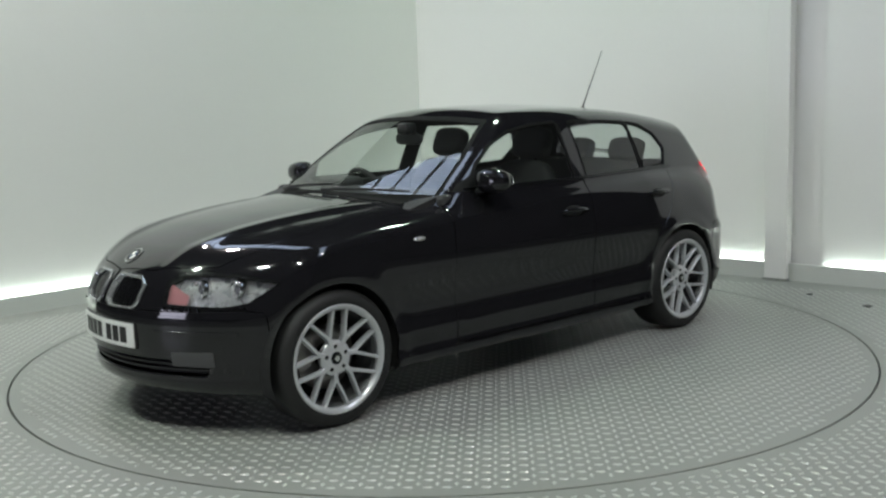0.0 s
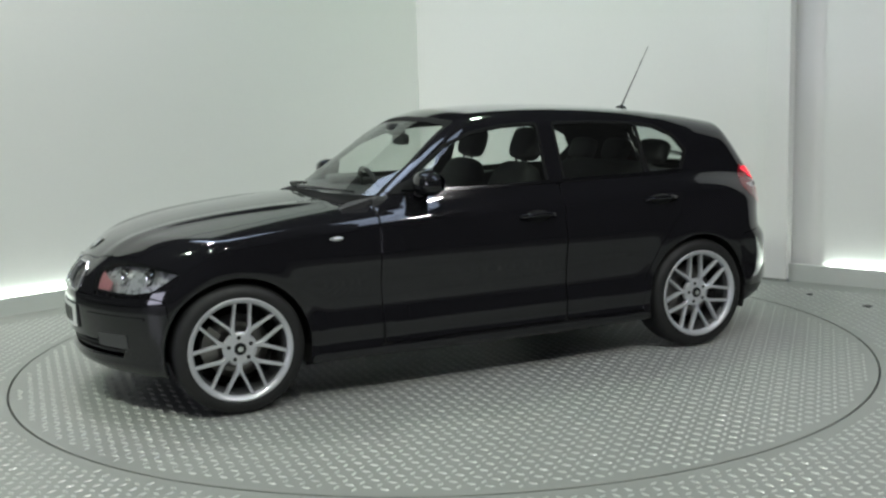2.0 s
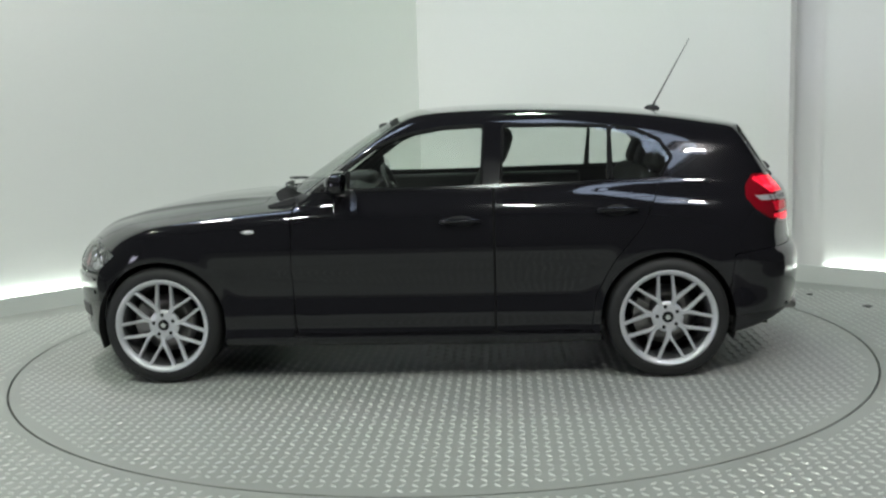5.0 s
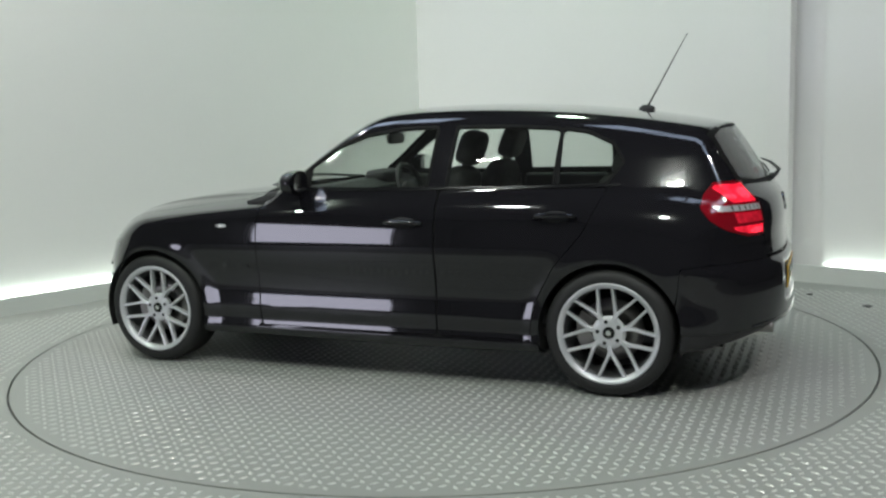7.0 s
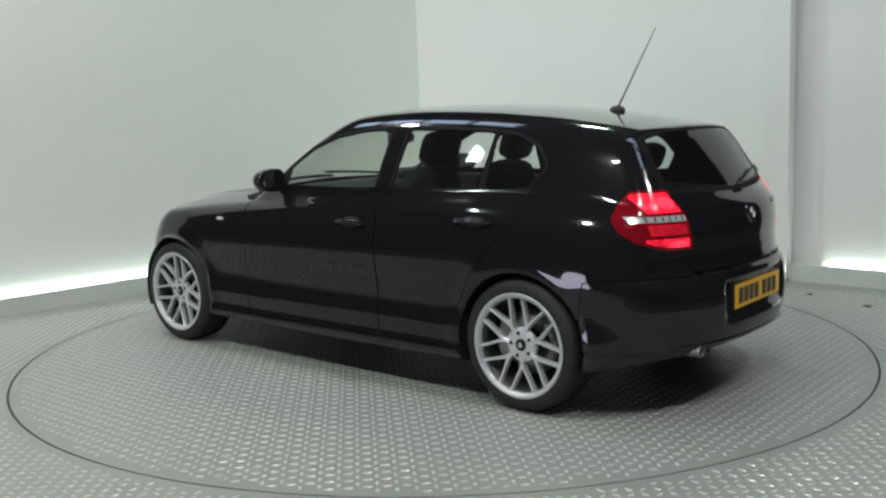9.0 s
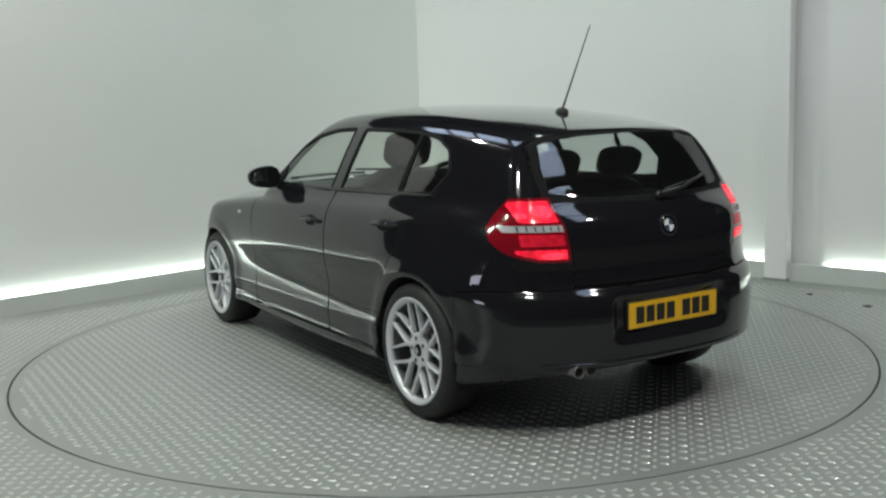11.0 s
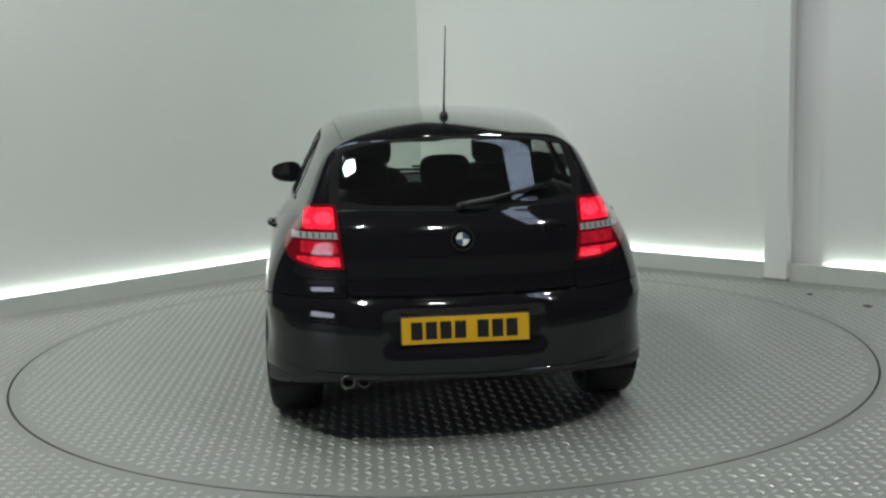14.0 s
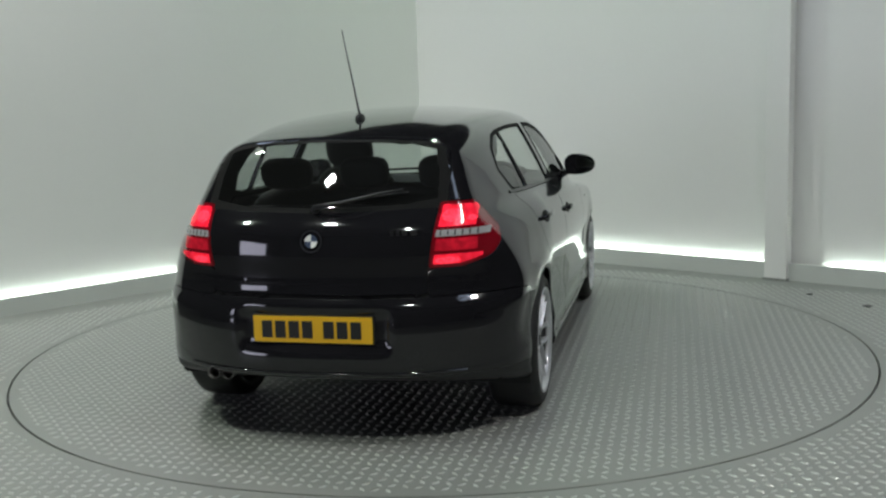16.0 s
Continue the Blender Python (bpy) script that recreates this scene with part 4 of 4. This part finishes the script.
    for y in (0.42, 0.485):
        bm = bmesh.new()
        m = Matrix.Translation((-1.98, y, 0.312)) @ pose(0, 0, 0, 0, 0, 90)
        lathe(bm, [(0.025, 0.08), (0.027, 0.08), (0.028, 0.076), (0.028, -0.25), (0.024, -0.25), (0.024, 0.074)], 28, m)
        sharpen(bm)
        part("tail_pipe", bm, DISC, pipes, "dull steel tail pipe", smooth=True)


def pad(bm, x, y, z, sx, sy, sz, m=None, k=0.55):
    """A cushion: a block with well-rounded edges."""
    r = bmesh.ops.create_uvsphere(bm, u_segments=24, v_segments=14, radius=1)
    for v in r["verts"]:
        c = [math.copysign(abs(q) ** k, q) for q in v.co]
        v.co = (x + c[0] * sx, y + c[1] * sy, z + c[2] * sz)
    if m is not None:
        bmesh.ops.transform(bm, matrix=m, verts=r["verts"])
    return bm


def build_cabin():
    # front seats
    for y in (0.36, -0.36):
        seat = new("front_seat")
        seat.parent = car
        bm = bmesh.new()
        pad(bm, 0.02, y, 0.52, 0.26, 0.25, 0.08)
        part("cushion", bm, CLOTH, seat, smooth=True)
        lean = Matrix.Translation((-0.24, y, 0.55)) @ pose(0, 0, 0, 0, -20, 0)
        bm = bmesh.new()
        pad(bm, 0, 0, 0.27, 0.075, 0.25, 0.31, lean)
        part("backrest", bm, CLOTH, seat, smooth=True)
        bm = bmesh.new()
        pad(bm, -0.005, 0, 0.69, 0.055, 0.135, 0.095, lean)
        part("headrest", bm, CLOTH, seat, smooth=True)
        for o in (-0.06, 0.06):
            bm = bmesh.new()
            sweep(bm, [lean @ Vector((0, o, 0.52)), lean @ Vector((0, o, 0.66))], 0.008, 8)
            part("headrest_post", bm, CHROME, seat, smooth=True)
    bench = new("rear_bench")
    bench.parent = car
    bm = bmesh.new()
    pad(bm, -0.85, 0, 0.55, 0.27, 0.66, 0.08)
    part("cushion", bm, CLOTH, bench, smooth=True)
    lean = Matrix.Translation((-1.10, 0, 0.58)) @ pose(0, 0, 0, 0, -22, 0)
    bm = bmesh.new()
    pad(bm, 0, 0, 0.24, 0.08, 0.64, 0.27, lean, 0.45)
    part("backrest", bm, CLOTH, bench, smooth=True)
    for y, w in ((0.40, 0.13), (0.0, 0.12), (-0.40, 0.13)):
        bm = bmesh.new()
        pad(bm, -0.01, y, 0.585, 0.05, w, 0.075, lean)
        part("headrest", bm, CLOTH, bench, smooth=True)
        for o in (-0.05, 0.05):
            bm = bmesh.new()
            sweep(bm, [lean @ Vector((0, y + o, 0.46)), lean @ Vector((0, y + o, 0.56))], 0.007, 8)
            part("headrest_post", bm, CHROME, bench, smooth=True)
    # parcel shelf, dash, wheel, mirror, floor
    bm = bmesh.new()
    prism(bm, [(-1.34, -0.60), (-1.34, 0.60), (-1.86, 0.46), (-1.86, -0.46)], "z", 0.945, 0.965)
    part("parcel_shelf", bm, CLOTH, car, "charcoal parcel shelf")
    bm = bmesh.new()
    prism(bm, [(0.76, 0.93), (0.55, 0.985), (0.40, 0.99), (0.30, 0.95), (0.28, 0.80), (0.36, 0.60), (0.70, 0.60)], "y", -0.70, 0.70)
    part("dashboard", bm, DASH, car, "dark grey dashboard")
    bm = bmesh.new()
    pad(bm, 0.40, -0.37, 1.0, 0.09, 0.15, 0.04)
    part("instrument_hood", bm, DASH, car, smooth=True)
    steer = new("steering_wheel")
    steer.parent = car
    m = Matrix.Translation((0.20, -0.37, 0.90)) @ pose(0, 0, 0, 0, -68, 0)
    bm = bmesh.new()
    ring = [[bm.verts.new(m @ Vector(((0.178 + 0.015 * math.cos(b)) * math.cos(a), (0.178 + 0.015 * math.cos(b)) * math.sin(a), 0.015 * math.sin(b)))) for b in np.linspace(0, math.tau, 9)[:-1]] for a in np.linspace(0, math.tau, 41)[:-1]]
    for k in range(40):
        for j in range(8):
            bm.faces.new((ring[k][j], ring[(k + 1) % 40][j], ring[(k + 1) % 40][(j + 1) % 8], ring[k][(j + 1) % 8]))
    part("wheel_rim", bm, DASH, steer, smooth=True)
    bm = bmesh.new()
    pad(bm, 0, 0, -0.01, 0.07, 0.085, 0.03, m)
    part("hub_pad", bm, DASH, steer, smooth=True)
    for a in (90, 270, 180):
        bm = bmesh.new()
        sweep(bm, [m @ Vector((0.05 * math.cos(radians(a)), 0.05 * math.sin(radians(a)), -0.01)), m @ Vector((0.172 * math.cos(radians(a)), 0.172 * math.sin(radians(a)), 0))], 0.014, 8)
        part("wheel_spoke", bm, DASH, steer, smooth=True)
    bm = bmesh.new()
    pad(bm, 0.15, -0.02, 1.245, 0.018, 0.115, 0.034)
    part("interior_mirror", bm, TRIM, car, smooth=True)
    bm = bmesh.new()
    pad(bm, 0.185, 0.0, 1.305, 0.05, 0.045, 0.035)
    part("sensor_pod", bm, TRIM, car, smooth=True)
    bm = bmesh.new()
    box(bm, -1.85, 0.75, -0.74, 0.74, 0.26, 0.30)
    part("cabin_floor", bm, UNDER, car)
    for sign in (1, -1):
        for x0, x1 in ((0.60, -0.42), (-0.45, -1.0)):
            bm = bmesh.new()
            box(bm, x1, x0, 0.70 * sign, 0.755 * sign, 0.32, 0.985, 0.02)
            part("door_card", bm, DASH, car, "dark door lining")
    bm = bmesh.new()
    box(bm, -1.95, -1.2, -0.62, 0.62, 0.32, 0.62)
    part("boot_lining", bm, CLOTH, car)


BOWL = material("silver_bowl", (0.80, 0.81, 0.83), 0.28, metal=0.6, bump=1.0, scale=60, vary=0.4, big=30)
BAND = material("smoked_band", (0.62, 0.62, 0.62), 0.18, metal=0.4, bump=0.3, scale=60, vary=0.25, big=16)
SILVER = material("silver_trim", (0.60, 0.61, 0.62), 0.18, metal=0.75, vary=0.04)
LENS_DARK = material("bulb_glass", (0.10, 0.10, 0.11), 0.05, coat=1.0)
PINK = material("pink_reflector", (0.60, 0.27, 0.28), 0.3, metal=0.3, bump=0.3, scale=90, vary=0.15)
GREY_TRIM = material("grey_trim", (0.06, 0.06, 0.06), 0.5, bump=0.3, scale=200, vary=0.15)
RED_LENS = material("red_lens", (0.20, 0.004, 0.010), 0.08, coat=1.0)
RED_GLOW = uneven(glowing("red_glow", (0.88, 0.016, 0.042), 0.6), 42, 0.08, 1.05)
RED_DIM = uneven(glowing("red_dim", (0.50, 0.010, 0.025), 0.3), 34, 0.05, 0.5)
RED_HOT = uneven(glowing("red_hot", (1.0, 0.04, 0.075), 1.2), 85, 0.3, 1.6)
WHITE = material("white_plate", (0.78, 0.78, 0.76), 0.35, vary=0.04, bump=0.02)
YELLOW = material("yellow_plate", (0.78, 0.44, 0.015), 0.35, vary=0.05, bump=0.02)
BLUE = material("badge_blue", (0.05, 0.07, 0.12), 0.25)
INK = material("plate_ink", (0.012, 0.012, 0.012), 0.4)
build_skin()
build_fittings()
build_cabin()


# ---- wheels ----
def build_wheel():
    wheel = new("wheel")
    wheel.parent = car
    bm = bmesh.new()
    lathe(bm, [(0.238, -0.100), (0.242, -0.112), (0.265, -0.118), (0.292, -0.112), (0.309, -0.095), (0.315, -0.07), (0.316, 0.0), (0.315, 0.07), (0.309, 0.095), (0.292, 0.112), (0.265, 0.118), (0.242, 0.112), (0.238, 0.100)], 72)
    part("tyre", bm, RUBBER, wheel, "black low-profile tyre", smooth=True)
    bm = bmesh.new()
    lathe(bm, [(0.246, 0.108), (0.250, 0.114), (0.247, 0.119), (0.241, 0.118), (0.229, 0.112), (0.226, 0.106), (0.222, 0.100), (0.222, 0.088), (0.238, 0.088)], 72)
    sharpen(bm)
    part("rim", bm, ALLOY, wheel, "polished silver alloy rim", smooth=True)
    bm = bmesh.new()
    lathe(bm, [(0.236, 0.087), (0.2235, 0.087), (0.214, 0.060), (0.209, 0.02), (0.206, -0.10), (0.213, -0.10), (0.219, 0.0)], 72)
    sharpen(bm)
    part("barrel", bm, BARREL, wheel, "dusty inner barrel of the rim, darkened for shade", smooth=True)
    bm = bmesh.new()
    n = 7
    for k in range(n):
        for off in (-0.036, 0.036):
            # twin spokes that meet their neighbours near the hub
            k_off = off / 0.036
            pts = [(0.050, 0.022 * k_off, 0.086, 0.014), (0.088, 0.0405 * k_off, 0.092, 0.011), (0.105, 0.0405 * k_off, 0.094, 0.0085), (0.16, 0.038 * k_off, 0.099, 0.0072), (0.20, 0.0365 * k_off, 0.103, 0.0072), (0.222, 0.036 * k_off, 0.106, 0.0082), (0.234, 0.036 * k_off, 0.111, 0.011)]
            rings = []
            m = Matrix.Rotation(k * math.tau / n + 0.03, 4, "Y")
            for r, o, h, hw in pts:
                rings.append([bm.verts.new(m @ Vector(p)) for p in ((o - hw, h - 0.030, r), (o - hw, h - 0.004, r), (o - hw * 0.6, h, r), (o + hw * 0.6, h, r), (o + hw, h - 0.004, r), (o + hw, h - 0.030, r))])
            for a, b in zip(rings, rings[1:]):
                for j in range(6):
                    bm.faces.new((a[j], a[(j + 1) % 6], b[(j + 1) % 6], b[j]))
    lathe(bm, [(0.030, 0.086), (0.055, 0.088), (0.074, 0.086), (0.082, 0.078), (0.080, 0.055), (0.030, 0.055)], 42)
    bmesh.ops.recalc_face_normals(bm, faces=bm.faces[:])
    sharpen(bm, 40)
    part("spokes", bm, ALLOY, wheel, "silver twin spokes in seven pairs", smooth=True)
    bm = bmesh.new()
    lathe(bm, [(0.001, 0.092), (0.024, 0.092), (0.029, 0.088), (0.030, 0.070), (0.001, 0.070)], 28)
    part("centre_cap", bm, GLOSS, wheel, "dark round centre cap")
    bm = bmesh.new()
    lathe(bm, [(0.001, 0.094), (0.013, 0.094), (0.013, 0.091), (0.001, 0.091)], 24)
    part("cap_badge", bm, CHROME, wheel, "pale cap badge")
    for k in range(5):
        a = k * math.tau / 5 + 0.2
        bm = bmesh.new()
        lathe(bm, [(0.001, 0.089), (0.009, 0.089), (0.011, 0.085), (0.011, 0.07), (0.001, 0.07)], 12, Matrix.Translation((0.055 * math.sin(a), 0, 0.055 * math.cos(a))))
        part("wheel_bolt", bm, UNDER, wheel)
    bm = bmesh.new()
    lathe(bm, [(0.06, 0.0), (0.155, 0.0), (0.155, -0.022), (0.06, -0.022)], 48)
    sharpen(bm)
    part("brake_disc", bm, DISC, wheel, "steel brake disc", smooth=True)
    bm = bmesh.new()
    prism(bm, [(0.10 * math.cos(a), 0.10 * math.sin(a)) for a in np.linspace(-0.6, 0.6, 7)] + [(0.172 * math.cos(a), 0.172 * math.sin(a)) for a in np.linspace(0.6, -0.6, 7)], "y", -0.03, 0.03)
    part("brake_caliper", bm, DISC, wheel, "grey brake caliper")
    bm = bmesh.new()
    lathe(bm, [(0.001, -0.09), (0.206, -0.09), (0.206, -0.11), (0.001, -0.11)], 36)
    part("inner_dish", bm, UNDER, wheel)
    return wheel


wheel = build_wheel()
wheel.matrix_basis = Matrix.Translation((AXLE, 0.742, WHEEL_R)) @ Matrix.Rotation(-0.117, 4, "Y")
for wx, wy, turn, spin in ((-AXLE, 0.742, 0, 0.04), (AXLE, -0.742, 180, 0.3), (-AXLE, -0.742, 180, 0.15)):
    copy_thing(wheel, Matrix.Translation((wx, wy, WHEEL_R)) @ pose(0, 0, 0, 0, 0, turn) @ Matrix.Rotation(spin, 4, "Y"))


# ---- motion ----
def car_rows():
    rows = []
    for k in range(17):
        a = radians(221.40 - 9.0666 * k)
        m = Matrix.Rotation(a, 4, "Z")
        rows.append((float(k), m, m @ Matrix.Translation(CAR_OFFSET)))
    return rows


def motions():
    rows = car_rows()
    walk(turntable, [(t, m) for t, m, _ in rows])
    walk(car, [(t, m) for t, _, m in rows])


motions()
